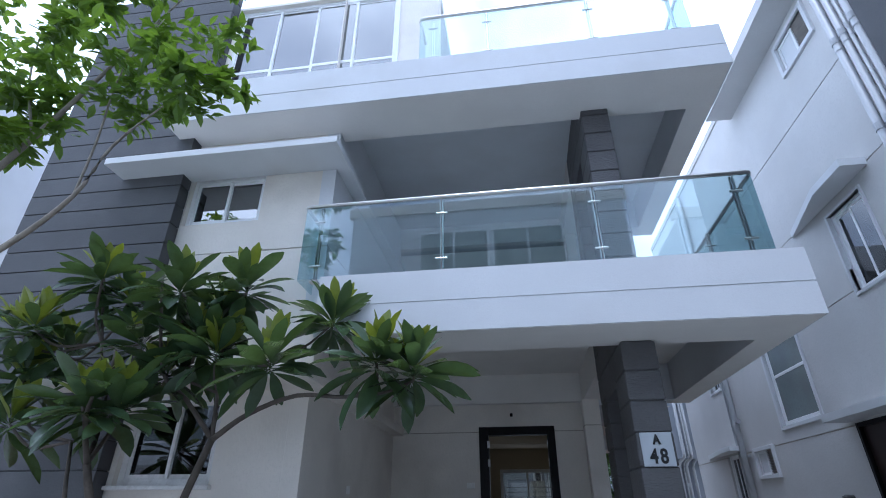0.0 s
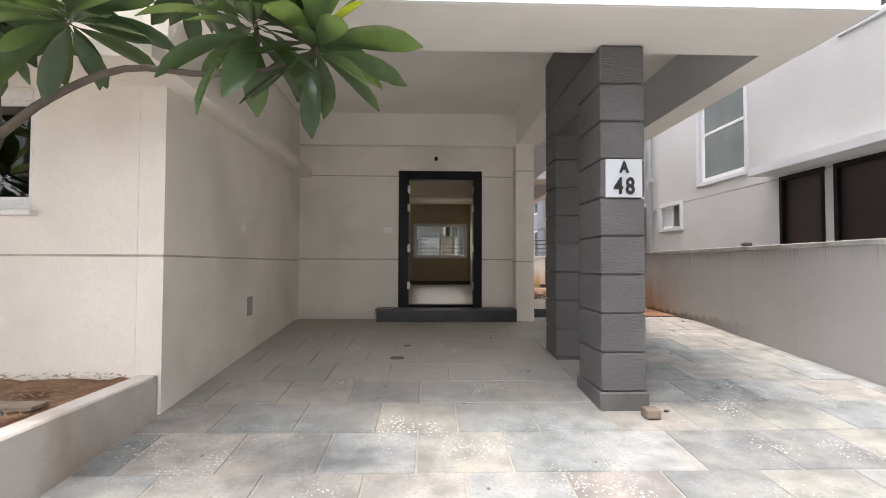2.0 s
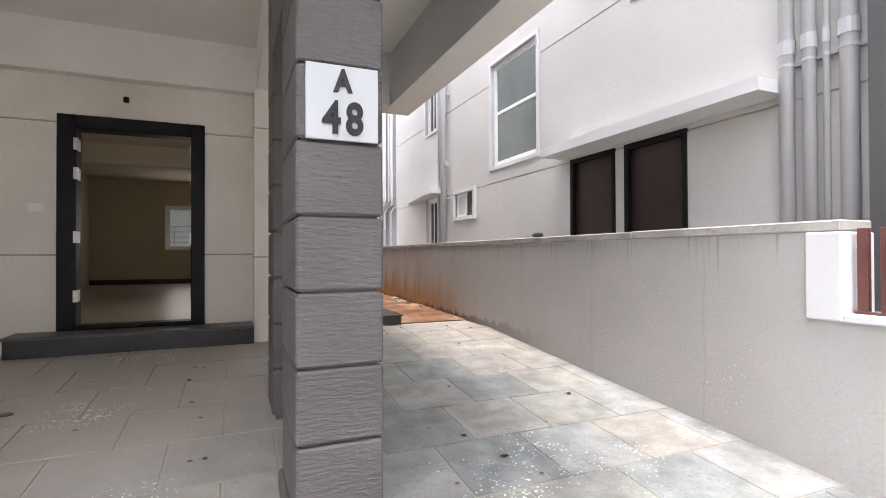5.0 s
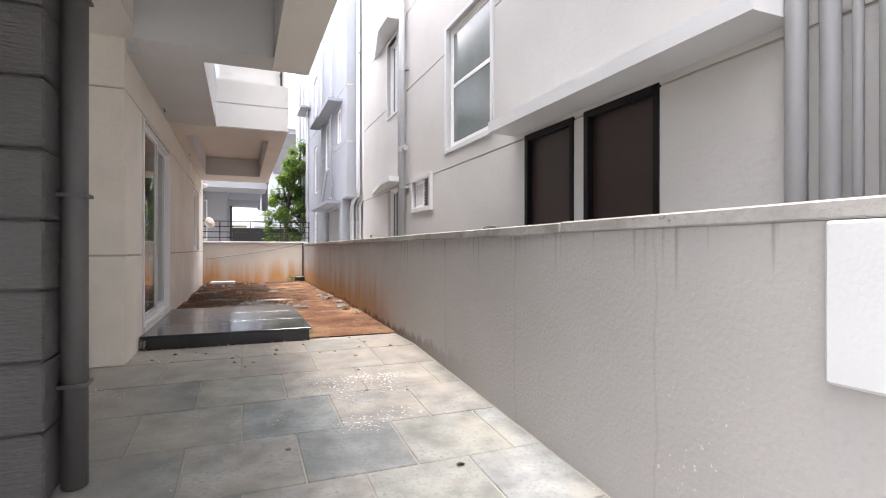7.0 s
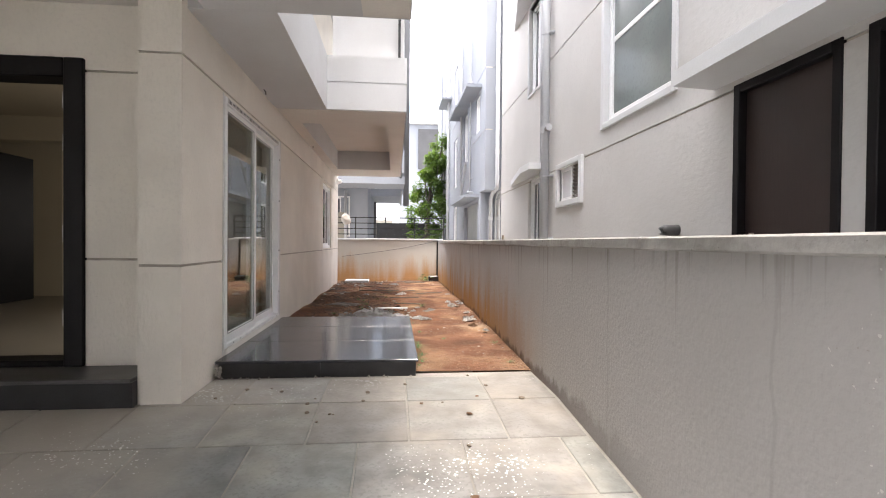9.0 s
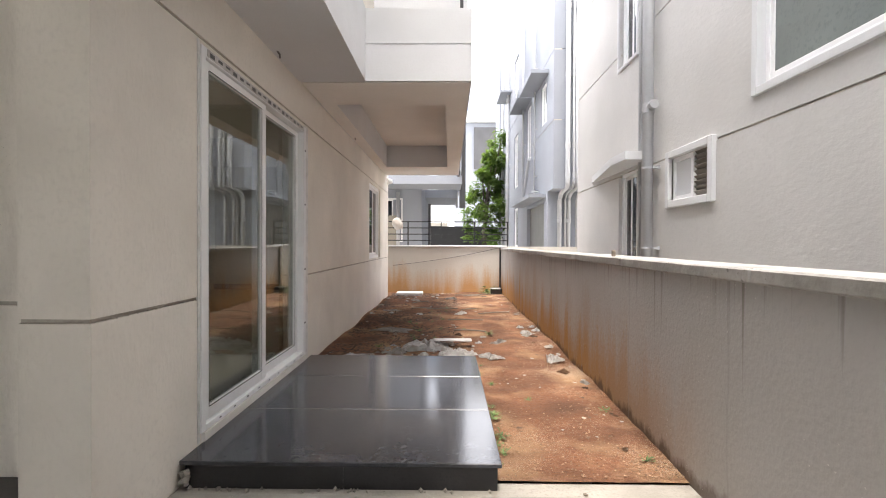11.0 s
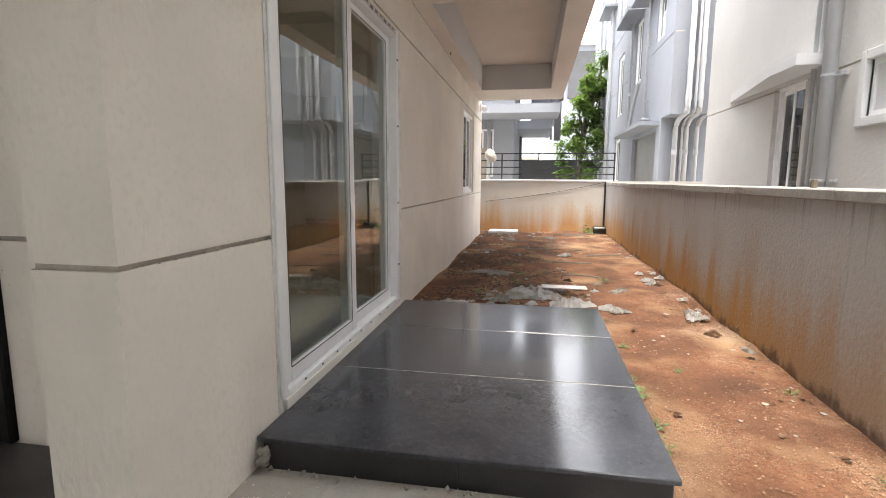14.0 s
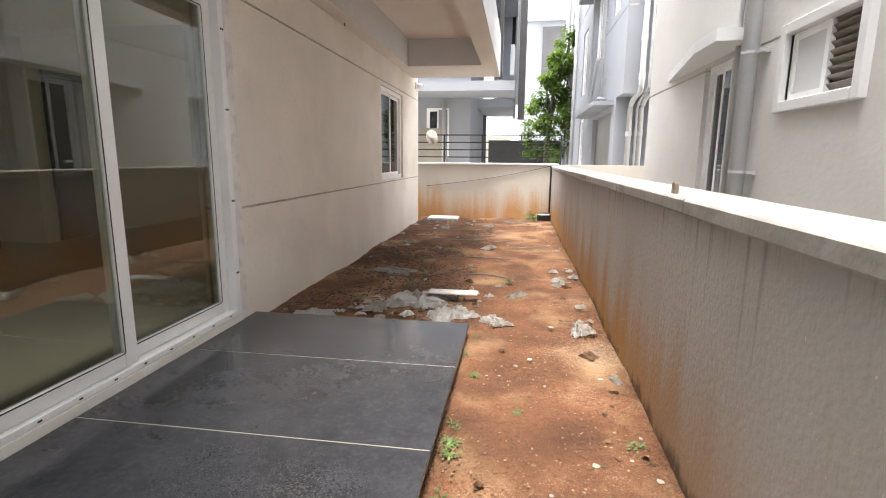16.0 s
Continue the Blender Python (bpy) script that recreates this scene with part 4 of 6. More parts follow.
# ---- entrance ----
es = empty("entrance_step", (0, 9.4, 0.4), "dusty dark granite step in front of the main doorway", "step")
part("tread", boxes((-1.13, 1.048, 9.19, 9.578, 0.575, 0.602), bevel=0.005), GRANGREY, es)
part("riser", boxes((-1.11, 1.048, 9.21, 9.578, 0.30, 0.575)), GRANSIDE, es)
df = empty("door_frame", (-0.13, 9.6, 0.60), "black-painted main door frame with hinges and no leaf", "door", kind="structure")
for nm, d in (("jamb", (-0.80, -0.635, 9.55, 9.76, 0.602, 2.80)), ("jamb", (0.41, 0.545, 9.55, 9.76, 0.602, 2.80)), ("head", (-0.635, 0.41, 9.55, 9.76, 2.66, 2.80)), ("threshold", (-0.635, 0.41, 9.56, 9.76, 0.602, 0.645))):
    part(nm, boxes(d, bevel=0.008), BLACKFRAME, df)
for z in (0.95, 1.55, 2.2, 2.5):
    part("hinge", boxes((-0.637, -0.628, 9.60, 9.69, z - 0.06, z + 0.06), (-0.655, -0.612, 9.535, 9.556, z - 0.06, z + 0.06), bevel=0.002), HINGE, df, "zinc hinge")
    part("hinge", boxes((0.403, 0.412, 9.60, 9.69, z - 0.06, z + 0.06), (0.398, 0.411, 9.565, 9.60, z - 0.06, z + 0.06), bevel=0.002), HINGE, df, "zinc hinge")


BOXGREY = material("dull_grey_box", (0.36, 0.35, 0.32), 0.6, 0.08, 8, 60, 0.05, 40)


def switch_plate(name, at, axis, w, h, mat, label):
    x, y, z = at
    e = empty(name, at, label, "switch plate")
    if axis == "y":
        part("plate", boxes((x - w / 2, x + w / 2, y - 0.012, y, z - h / 2, z + h / 2), bevel=0.004), mat, e)
        part("socket", boxes((x - w * 0.3, x + w * 0.1, y - 0.016, y - 0.012, z - h * 0.25, z + h * 0.25), bevel=0.001), mat, e)
    else:
        part("plate", boxes((x, x + 0.012, y - w / 2, y + w / 2, z - h / 2, z + h / 2), bevel=0.004), mat, e)
        part("socket", boxes((x + 0.012, x + 0.016, y - w * 0.3, y + w * 0.1, z - h * 0.25, z + h * 0.25), bevel=0.001), mat, e)


switch_plate("switch_plate", (-0.97, 9.58, 1.84), "y", 0.14, 0.09, SWITCH, "ivory switch plate beside the main doorway")
switch_plate("switch_plate", (-2.39, 7.14, 1.70), "x", 0.13, 0.10, SWITCH, "ivory switch plate on the carport wall")
switch_plate("junction_box", (-2.39, 7.39, 0.80), "x", 0.15, 0.22, BOXGREY, "grey metal junction box set in the carport wall")

# ---- number sign ----
sg = empty("house_number_sign", (1.255, 5.50, 1.99), "white house number plate lettered A 48 in black", "sign")
part("plate", boxes((1.105, 1.405, 5.503, 5.517, 1.837, 2.148), bevel=0.002), SIGNM, sg)


def letters(text, size, x, z, y, mat, parent, bold=0.012):
    cu = bpy.data.curves.new("text", "FONT")
    cu.body, cu.size, cu.align_x, cu.extrude, cu.offset = text, size, "CENTER", 0.006, bold
    tmp = new("lettering", cu)
    bpy.context.view_layer.update()
    me = bpy.data.meshes.new_from_object(tmp.evaluated_get(bpy.context.evaluated_depsgraph_get()))
    bpy.data.objects.remove(tmp)
    me.transform(Matrix.Translation((x, y, z)) @ Matrix.Rotation(radians(90), 4, "X") @ Matrix.Diagonal((0.8, 1, 1, 1)))
    me.materials.clear()
    me.materials.append(mat)
    ob = new("lettering", me)
    ob.parent = parent
    ob.matrix_parent_inverse = parent.matrix_world.inverted()


letters("A", 0.125, 1.255, 2.04, 5.499, INK, sg, 0.005)
letters("4", 0.185, 1.208, 1.866, 5.499, INK, sg, 0.005)
letters("8", 0.185, 1.303, 1.866, 5.499, INK, sg, 0.005)

# ---- glass balustrade ----
def balustrade(name, dz, x0, x1, label, posts):
    z0, z1, y = 3.80 + dz, 4.82 + dz, 5.02
    e = empty(name, ((x0 + x1) / 2, y, z0), label, "balustrade", "glass balustrades")
    edges = [x0, *posts, x1]
    for a, b2 in zip(edges, edges[1:]):
        p = part("glass_panel", boxes((a + 0.01, b2 - 0.01, y, y + 0.012, z0 + 0.03, z1 - 0.02)), RAILGLASS, e)
        p.visible_shadow = False
    for side, end in ((x0, 5.48), (x1, 9.3)):
        p = part("glass_panel", boxes((side - 0.006, side + 0.006, y + 0.03, end, z0 + 0.03, z1 - 0.02)), RAILGLASS, e)
        p.visible_shadow = False
    bm = bmesh.new()
    tube(bm, [(x0, 5.48, z1), (x0, y + 0.05, z1), (x0 + 0.02, y + 0.01, z1), (x0 + 0.05, y, z1), (x1 - 0.05, y, z1), (x1 - 0.02, y + 0.01, z1), (x1, y + 0.05, z1), (x1, 9.3, z1)], 0.025, 10)
    part("handrail", bm, STEEL, e, "steel handrail", True)
    for px, py in [(x0 + 0.2, y + 0.05)] + [(q, y + 0.05) for q in posts] + [(x1 - 0.2, y + 0.05), (x1 - 0.05, 6.4), (x1 - 0.05, 7.8)]:
        bm = boxes((px - 0.02, px - 0.008, py - 0.02, py + 0.02, z0, z1 - 0.02), (px + 0.008, px + 0.02, py - 0.02, py + 0.02, z0, z1 - 0.02), (px - 0.05, px + 0.05, py - 0.05, py + 0.05, z0, z0 + 0.012))
        post = part("post", bm, STEEL, e)
        for cz in (z0 + 0.2, z1 - 0.22):
            bm = bmesh.new()
            tube(bm, [(px - 0.07, py - 0.03, cz), (px + 0.07, py - 0.03, cz)], 0.014, 8)
            part("clamp", bm, STEEL, post)


balustrade("glass_balustrade", 0.0, -2.52, 2.68, "clear toughened-glass balustrade with a steel handrail on the first floor", (-0.82, 0.95))
balustrade("glass_balustrade", 3.26, -1.15, 2.60, "clear toughened-glass balustrade on the second floor", (-0.15, 1.3))
structure("parapet_end", boxes((-1.62, -0.95, 5.6, 5.8, 7.05, H), (-2.59, -1.62, 5.6, 5.8, 7.05, 7.45)), CREAM, "cream wall beside the top-floor window", "wall")

# ---- neighbouring villa on the far side of the boundary wall ----
NX = 5.28
nb = empty("neighbour_villa", (7.5, 9, -0.4), "white rendered three-storey neighbouring villa with drain pipes and sunshades", "house", kind="structure")
ops = [(10.12, 11.62, 2.97, 4.85), (8.38, 9.29, 0.6, 2.70), (7.30, 8.225, 0.6, 2.70), (12.36, 13.24, 2.15, 2.64), (14.33, 15.05, 0.6, 2.70),
       (14.33, 15.05, 4.3, 5.9), (7.15, 8.04, 4.46, 5.80), (6.62, 7.55, 8.66, 9.26)]
wall("wall", "x", NX, 0.22, 5.55, 17.5, -0.4, 10.0, NEIGH, ops, (2.67, 4.52, 6.05, 7.75), parent=nb, groove_h=0.022)
part("wall", boxes((5.05, 9.5, -2.0, 5.55, -0.4, 9.6)), GREYCLAD, nb, "dark grey clad front bay")
part("wall", boxes((NX + 0.22, NX + 0.5, 5.6, 17.45, -0.4, 10.0), (5.5, 9.5, 17.25, 17.5, -0.4, 10.0)), DARKVOID, nb)
part("roof", boxes((4.72, 9.5, 6.4, 9.75, 9.5, 9.72), (NX - 0.03, 9.5, 5.55, 17.5, 10.0, 10.15)), NEIGH, nb)


def sunshade(y0, y1, y2, out, z0, z1):
    """A slab whose outer edge runs from y0 to y1 and then slants back to the wall at y2."""
    bm = bmesh.new()
    plan = [(NX, y0), (NX - out, y0), (NX - out, y1), (NX - 0.03, y2), (NX, y2)]
    low, high = ([bm.verts.new((x, y, z)) for x, y in plan] for z in (z0, z1))
    bm.faces.new(low)
    bm.faces.new(high[::-1])
    for k in range(5):
        bm.faces.new((low[k], high[k], high[(k + 1) % 5], low[(k + 1) % 5]))
    bmesh.ops.recalc_face_normals(bm, faces=bm.faces)
    return bm


part("sunshade", sunshade(6.26, 9.48, 9.52, 0.38, 2.74, 2.86), WHITE, nb, "long white sunshade over two doors")
part("sunshade", sunshade(13.86, 14.44, 16.4, 0.33, 2.74, 2.85), WHITE, nb)
part("sunshade", sunshade(6.8, 7.6, 9.1, 0.38, 6.0, 6.12), WHITE, nb)
part("sunshade", sunshade(13.9, 14.6, 16.2, 0.35, 6.0, 6.12), WHITE, nb)


def neighbour_window(u0, u1, z0, z1, panes, transom=None, surround=0.07, glass=TINT):
    w = window_unit("window", "x", NX + 0.05, u0, u1, z0, z1, 1, panes, "", UPVC, glass, fw=0.05, transom=transom)
    w.parent = nb
    w.matrix_parent_inverse = nb.matrix_world.inverted()
    for key in ("category", "kind", "label"):
        if key in w:
            del w[key]
    if surround:
        s = surround
        part("surround", boxes((NX - 0.03, NX + 0.06, u0 - s, u0, z0 - s, z1 + s), (NX - 0.03, NX + 0.06, u1, u1 + s, z0 - s, z1 + s),
                               (NX - 0.03, NX + 0.06, u0, u1, z0 - s, z0), (NX - 0.03, NX + 0.06, u0, u1, z1, z1 + s), bevel=0.006), WHITE, nb)


neighbour_window(10.12, 11.62, 2.97, 4.85, 1, 3.95, 0.07, FROST)
neighbour_window(14.33, 15.05, 0.6, 2.70, 2, None, 0, TINT)
neighbour_window(14.33, 15.05, 4.3, 5.9, 2, None, 0.05)
neighbour_window(7.15, 8.04, 4.46, 5.80, 2, None, 0.05)


def louvre_window(u0, u1, z0, z1):
    """Half ventilator: a plain panel beside a bank of slats, in a white surround."""
    um = u0 + (u1 - u0) * 0.46
    s = 0.08
    part("surround", boxes((NX - 0.05, NX + 0.06, u0 - s, u0, z0 - s, z1 + s), (NX - 0.05, NX + 0.06, u1, u1 + s, z0 - s, z1 + s),
                           (NX - 0.05, NX + 0.06, u0, u1, z0 - s, z0), (NX - 0.05, NX + 0.06, u0, u1, z1, z1 + s), bevel=0.006), WHITE, nb)
    part("panel", boxes((NX + 0.015, NX + 0.05, um, um + 0.05, z0, z1), (NX + 0.015, NX + 0.05, u1 - 0.05, u1, z0, z1), (NX + 0.015, NX + 0.05, um + 0.05, u1 - 0.05, z1 - 0.05, z1),
                        (NX + 0.015, NX + 0.05, um + 0.05, u1 - 0.05, z0, z0 + 0.05)), UPVC, nb)
    part("pane", boxes((NX + 0.03, NX + 0.04, um + 0.05, u1 - 0.05, z0 + 0.05, z1 - 0.05)), WHITE, nb, "white obscured pane")
    part("backing", boxes((NX + 0.14, NX + 0.16, u0, um, z0, z1)), BLACKMETAL, nb)
    n = 9
    for k in range(n):
        zc = z0 + (k + 0.5) * (z1 - z0) / n
        bm = boxes((-0.05, 0.05, u0, um, -0.004, 0.004))
        bmesh.ops.rotate(bm, verts=bm.verts, cent=(0, 0, 0), matrix=Matrix.Rotation(radians(48), 3, "Y"))
        bmesh.ops.translate(bm, verts=bm.verts, vec=(NX + 0.06, 0, zc))
        part("slat", bm, LOUVRE, nb)


LOUVRE = material("dusty_louvre_glass", (0.20, 0.175, 0.15), 0.35, 0.1, 6, 60, 0.05, 40)
louvre_window(12.36, 13.24, 2.15, 2.64)
louvre_window(6.62, 7.55, 8.66, 9.26)
# two brown doors
for a, b2 in ((8.38, 9.29), (7.30, 8.225)):
    d = part("door", boxes((NX + 0.05, NX + 0.09, a + 0.06, b2 - 0.06, 0.6, 2.64)), BROWNDOOR, nb, "dark brown flush door")
    part("door_frame", boxes((NX - 0.012, NX + 0.1, a, a + 0.065, 0.6, 2.70), (NX - 0.012, NX + 0.1, b2 - 0.065, b2, 0.6, 2.70), (NX - 0.012, NX + 0.1, a + 0.065, b2 - 0.065, 2.635, 2.70), bevel=0.005), BLACKFRAME, d, "black door frame")
    part("handle", boxes((NX + 0.03, NX + 0.05, b2 - 0.16, b2 - 0.13, 1.55, 1.60)), STEEL, d)


def drain_pipe(parent, x, y, r, z0, z1, mat=PIPE, collars=(), clamps=()):
    bm = bmesh.new()
    tube(bm, [(x, y, z0), (x, y, z1)], r, 14)
    p = part("drain_pipe", bm, mat, parent, "", True)
    for c in collars:
        bm = bmesh.new()
        tube(bm, [(x, y, c - 0.06), (x, y, c + 0.06)], r * 1.18, 14)
        part("collar", bm, mat, p)
    for c in clamps:
        bm = bmesh.new()
        tube(bm, [(x, y, c - 0.012), (x, y, c + 0.012)], r * 1.12, 14)
        box(bm, x + r * 0.4, x + r + 0.05, y - r - 0.07, y - r * 0.6, c - 0.012, c + 0.012)
        box(bm, x + r, x + r + 0.05, y - r - 0.075, y - r - 0.055, c - 0.02, c + 0.02)
        part("clamp", bm, mat, p)
    return p


for y, r in ((6.21, 0.058), (6.03, 0.05), (5.90, 0.025), (5.74, 0.062)):
    drain_pipe(nb, NX - 0.09, y, r, -0.3, 9.6, PIPE, (3.1, 6.2, 7.9), (2.95, 5.4, 7.7))
drain_pipe(nb, NX - 0.10, 13.70, 0.065, -0.3, 9.9, PIPE, (3.35, 6.6), (1.6, 2.6, 4.9))
drain_pipe(nb, NX - 0.05, 13.98, 0.022, -0.3, 9.9, PIPE, (), (2.5, 4.2))
drain_pipe(nb, NX - 0.05, 14.10, 0.022, -0.3, 9.9, PIPE, (), (2.4, 4.1))
bm = bmesh.new()
tube(bm, [(NX - 0.10, 13.80, 3.36), (NX - 0.10, 13.52, 3.36)], 0.045, 12)
tube(bm, [(NX - 0.10, 13.56, 3.36), (NX - 0.10, 13.50, 3.36)], 0.056, 12)
part("pipe_branch", bm, PIPE, nb, "", True)

# ---- next villa behind it, stepped back, and its pipes ----
n2 = empty("second_villa", (7.5, 25, -0.4), "bluish-white rendered villa with many pipes and small sunshades", "house", kind="structure")
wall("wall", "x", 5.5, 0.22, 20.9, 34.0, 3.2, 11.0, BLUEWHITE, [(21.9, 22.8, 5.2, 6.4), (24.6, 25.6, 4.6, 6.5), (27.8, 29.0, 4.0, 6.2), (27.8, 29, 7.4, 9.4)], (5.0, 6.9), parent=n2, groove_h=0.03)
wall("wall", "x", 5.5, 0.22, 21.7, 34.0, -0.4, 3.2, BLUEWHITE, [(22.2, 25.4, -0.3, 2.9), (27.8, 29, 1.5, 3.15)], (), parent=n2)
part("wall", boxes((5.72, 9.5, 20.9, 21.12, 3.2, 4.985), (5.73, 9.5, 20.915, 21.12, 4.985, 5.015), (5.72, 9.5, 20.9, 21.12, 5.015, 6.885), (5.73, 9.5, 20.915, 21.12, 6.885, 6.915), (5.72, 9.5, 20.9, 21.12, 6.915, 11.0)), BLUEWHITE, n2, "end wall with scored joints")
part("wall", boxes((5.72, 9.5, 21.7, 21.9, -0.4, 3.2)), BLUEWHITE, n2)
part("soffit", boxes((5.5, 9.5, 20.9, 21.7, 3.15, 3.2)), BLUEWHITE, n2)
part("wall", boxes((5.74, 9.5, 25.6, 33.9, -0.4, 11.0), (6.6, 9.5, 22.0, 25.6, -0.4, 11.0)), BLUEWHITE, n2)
# dark pipe grey puts the recess's shade into this panel's colour
part("recess_wall", boxes((5.62, 5.72, 22.2, 25.4, -0.4, 2.9)), PIPESHADEGREY, n2, "grey panel coloured dark for the shade of its recess")
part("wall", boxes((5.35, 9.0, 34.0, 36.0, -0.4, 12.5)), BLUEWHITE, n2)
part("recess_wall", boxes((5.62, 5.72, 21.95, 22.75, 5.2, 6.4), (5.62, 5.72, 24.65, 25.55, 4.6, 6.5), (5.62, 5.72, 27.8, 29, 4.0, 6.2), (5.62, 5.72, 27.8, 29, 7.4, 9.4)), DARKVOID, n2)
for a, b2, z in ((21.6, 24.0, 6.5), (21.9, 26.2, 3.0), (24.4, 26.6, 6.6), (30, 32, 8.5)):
    part("sunshade", boxes((5.0, 5.5, a, b2, z, z + 0.1)), BLUEWHITE, n2)
for a, b2, za, zb in ((21.9, 22.8, 5.2, 6.4), (24.6, 25.6, 4.6, 6.5), (27.8, 29.0, 4.0, 6.2), (27.8, 29, 7.4, 9.4), (27.8, 29, 1.5, 3.15)):
    w = window_unit("window", "x", 5.54, a, b2, za, zb, 1, 2, "", UPVC, TINT, fw=0.06)
    w.parent = n2
    w.matrix_parent_inverse = n2.matrix_world.inverted()
    for key in ("category", "kind", "label"):
        if key in w:
            del w[key]
for y, r in ((23.4, 0.025), (25.9, 0.035), (30.5, 0.05), (31.0, 0.05), (33.0, 0.06)):
    drain_pipe(n2, 5.41, y, r, 3.0 if y < 26 else -0.3, 10.8, PIPE, (3.2, 4.4, 6.0, 7.8), (3.8, 5.3, 7.2))
for x, r in ((5.86, 0.06), (6.02, 0.03), (6.12, 0.055), (6.36, 0.05)):
    bm = tube(bmesh.new(), [(x, 20.8, 10.8), (x, 20.8, 3.42)] + smooth_path([(x, 20.8, 3.42), (x, 20.86, 3.2), (x - 0.02, 21.4, 3.08), (x - 0.04, 21.58, 2.9)], 4)[1:] + [(x - 0.04, 21.58, -0.3)], r, 12)
    pipe = part("drain_pipe", bm, PIPE, n2, "white rain pipe with an elbow under the overhang", True)
    for c in (3.5, 4.3, 6.2, 8.0):
        part("collar", tube(bmesh.new(), [(x, 20.8, c - 0.07), (x, 20.8, c + 0.07)], r * 1.22, 12), PIPE, pipe)
    for c in (1.1, 2.3):
        part("collar", tube(bmesh.new(), [(x - 0.04, 21.58, c - 0.06), (x - 0.04, 21.58, c + 0.06)], r * 1.2, 12), PIPE, pipe)
bm = tube(bmesh.new(), smooth_path([(5.36, 25.3, 3.15), (5.34, 25.2, 3.35), (5.34, 24.3, 4.2), (5.34, 24.0, 4.45)], 4), 0.05, 10)
part("pipe_branch", bm, PIPE, n2, "slanting white pipe branch", True)
bm = tube(bmesh.new(), [(5.42, 22.6, 3.22), (5.2, 22.6, 3.24)], 0.03, 8)
part("pipe_branch", bm, PIPE, n2, "", True)
structure("side_yard", boxes((4.19, 5.28, -2, 19.3, -0.5, 0.25)), COPING, "narrow concrete yard beside the neighbouring villa", "ground")

# ---- rear villa seen past the rear wall ----
rv = empty("rear_villa", (0, 24, -0.4), "white villa behind the rear wall with covered terrace and pillars", "house", kind="structure")
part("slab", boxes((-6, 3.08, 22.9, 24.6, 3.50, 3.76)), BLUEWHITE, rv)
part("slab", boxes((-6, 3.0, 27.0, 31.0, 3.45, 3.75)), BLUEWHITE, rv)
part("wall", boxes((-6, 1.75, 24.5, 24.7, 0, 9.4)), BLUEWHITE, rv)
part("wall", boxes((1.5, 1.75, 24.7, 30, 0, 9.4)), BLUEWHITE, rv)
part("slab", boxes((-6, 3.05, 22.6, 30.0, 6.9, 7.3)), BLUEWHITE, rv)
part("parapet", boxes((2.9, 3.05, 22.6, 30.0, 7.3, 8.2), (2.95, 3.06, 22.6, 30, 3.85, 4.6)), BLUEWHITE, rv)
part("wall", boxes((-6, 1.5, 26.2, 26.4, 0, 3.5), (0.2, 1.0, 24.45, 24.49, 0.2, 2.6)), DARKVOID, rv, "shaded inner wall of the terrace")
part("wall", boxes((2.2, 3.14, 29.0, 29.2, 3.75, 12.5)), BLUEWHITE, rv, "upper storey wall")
part("window", boxes((2.85, 2.98, 28.97, 29.0, 5.2, 7.4)), BLACKFRAME, rv)
part("pillar", boxes((3.14, 3.40, 29.0, 29.4, 3.2, 12.5)), GREYCLAD, rv, "dark grey clad corner")
drain_pipe(rv, 3.02, 28.9, 0.05, 3.2, 12.0, PIPE)
part("gate", boxes((1.7, 5.4, 34.9, 35.0, 0.0, 2.6)), BLACKMETAL, rv, "black sheet-metal gate")
part("pillar", boxes((1.55, 1.85, 30.2, 30.6, 0, 3.45)), GREYCLAD, rv, "dark pillar")
part("pillar", boxes((2.4, 2.9, 31.0, 31.4, 3.85, 9.0)), GREYCLAD, rv, "dark grey clad pillar")
w = window_unit("window", "y", 24.48, 0.4, 1.1, 1.7, 3.2, 1, 2, "", UPVC, TINT)
w.parent = rv
w.matrix_parent_inverse = rv.matrix_world.inverted()
for key in ("category", "kind", "label"):
    if key in w:
        del w[key]
drain_pipe(rv, 0.95, 24.4, 0.06, 0.2, 3.4, PIPE)
far = empty("far_villa", (2, 44, -0.4), "pale far-off villa with a grey top storey", "house", kind="structure")
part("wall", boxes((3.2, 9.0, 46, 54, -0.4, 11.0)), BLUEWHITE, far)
part("wall", boxes((-4, 2.6, 40, 48, -0.4, 3.0)), DARKVOID, far)
part("roof", boxes((3.0, 9.4, 45.6, 54, 11.0, 11.8)), WHITE, far)
part("storey", boxes((4.6, 9.2, 45.8, 54, 7.4, 10.6)), GREYCLAD, far)

# ---- rear railing ----
rr = empty("rear_railing", (0, 19.45, 1.56), "black steel railing behind the rear wall", "railing")
for k in range(13):
    part("post", boxes((-5.5 + 0.8 * k - 0.015, -5.5 + 0.8 * k + 0.015, 19.44, 19.47, 1.58, 2.16)), BLACKMETAL, rr)
for z in (1.72, 1.87, 2.02, 2.17):
    part("rail", boxes((-5.5, 4.12, 19.445, 19.465, z - 0.012, z + 0.012)), BLACKMETAL, rr)

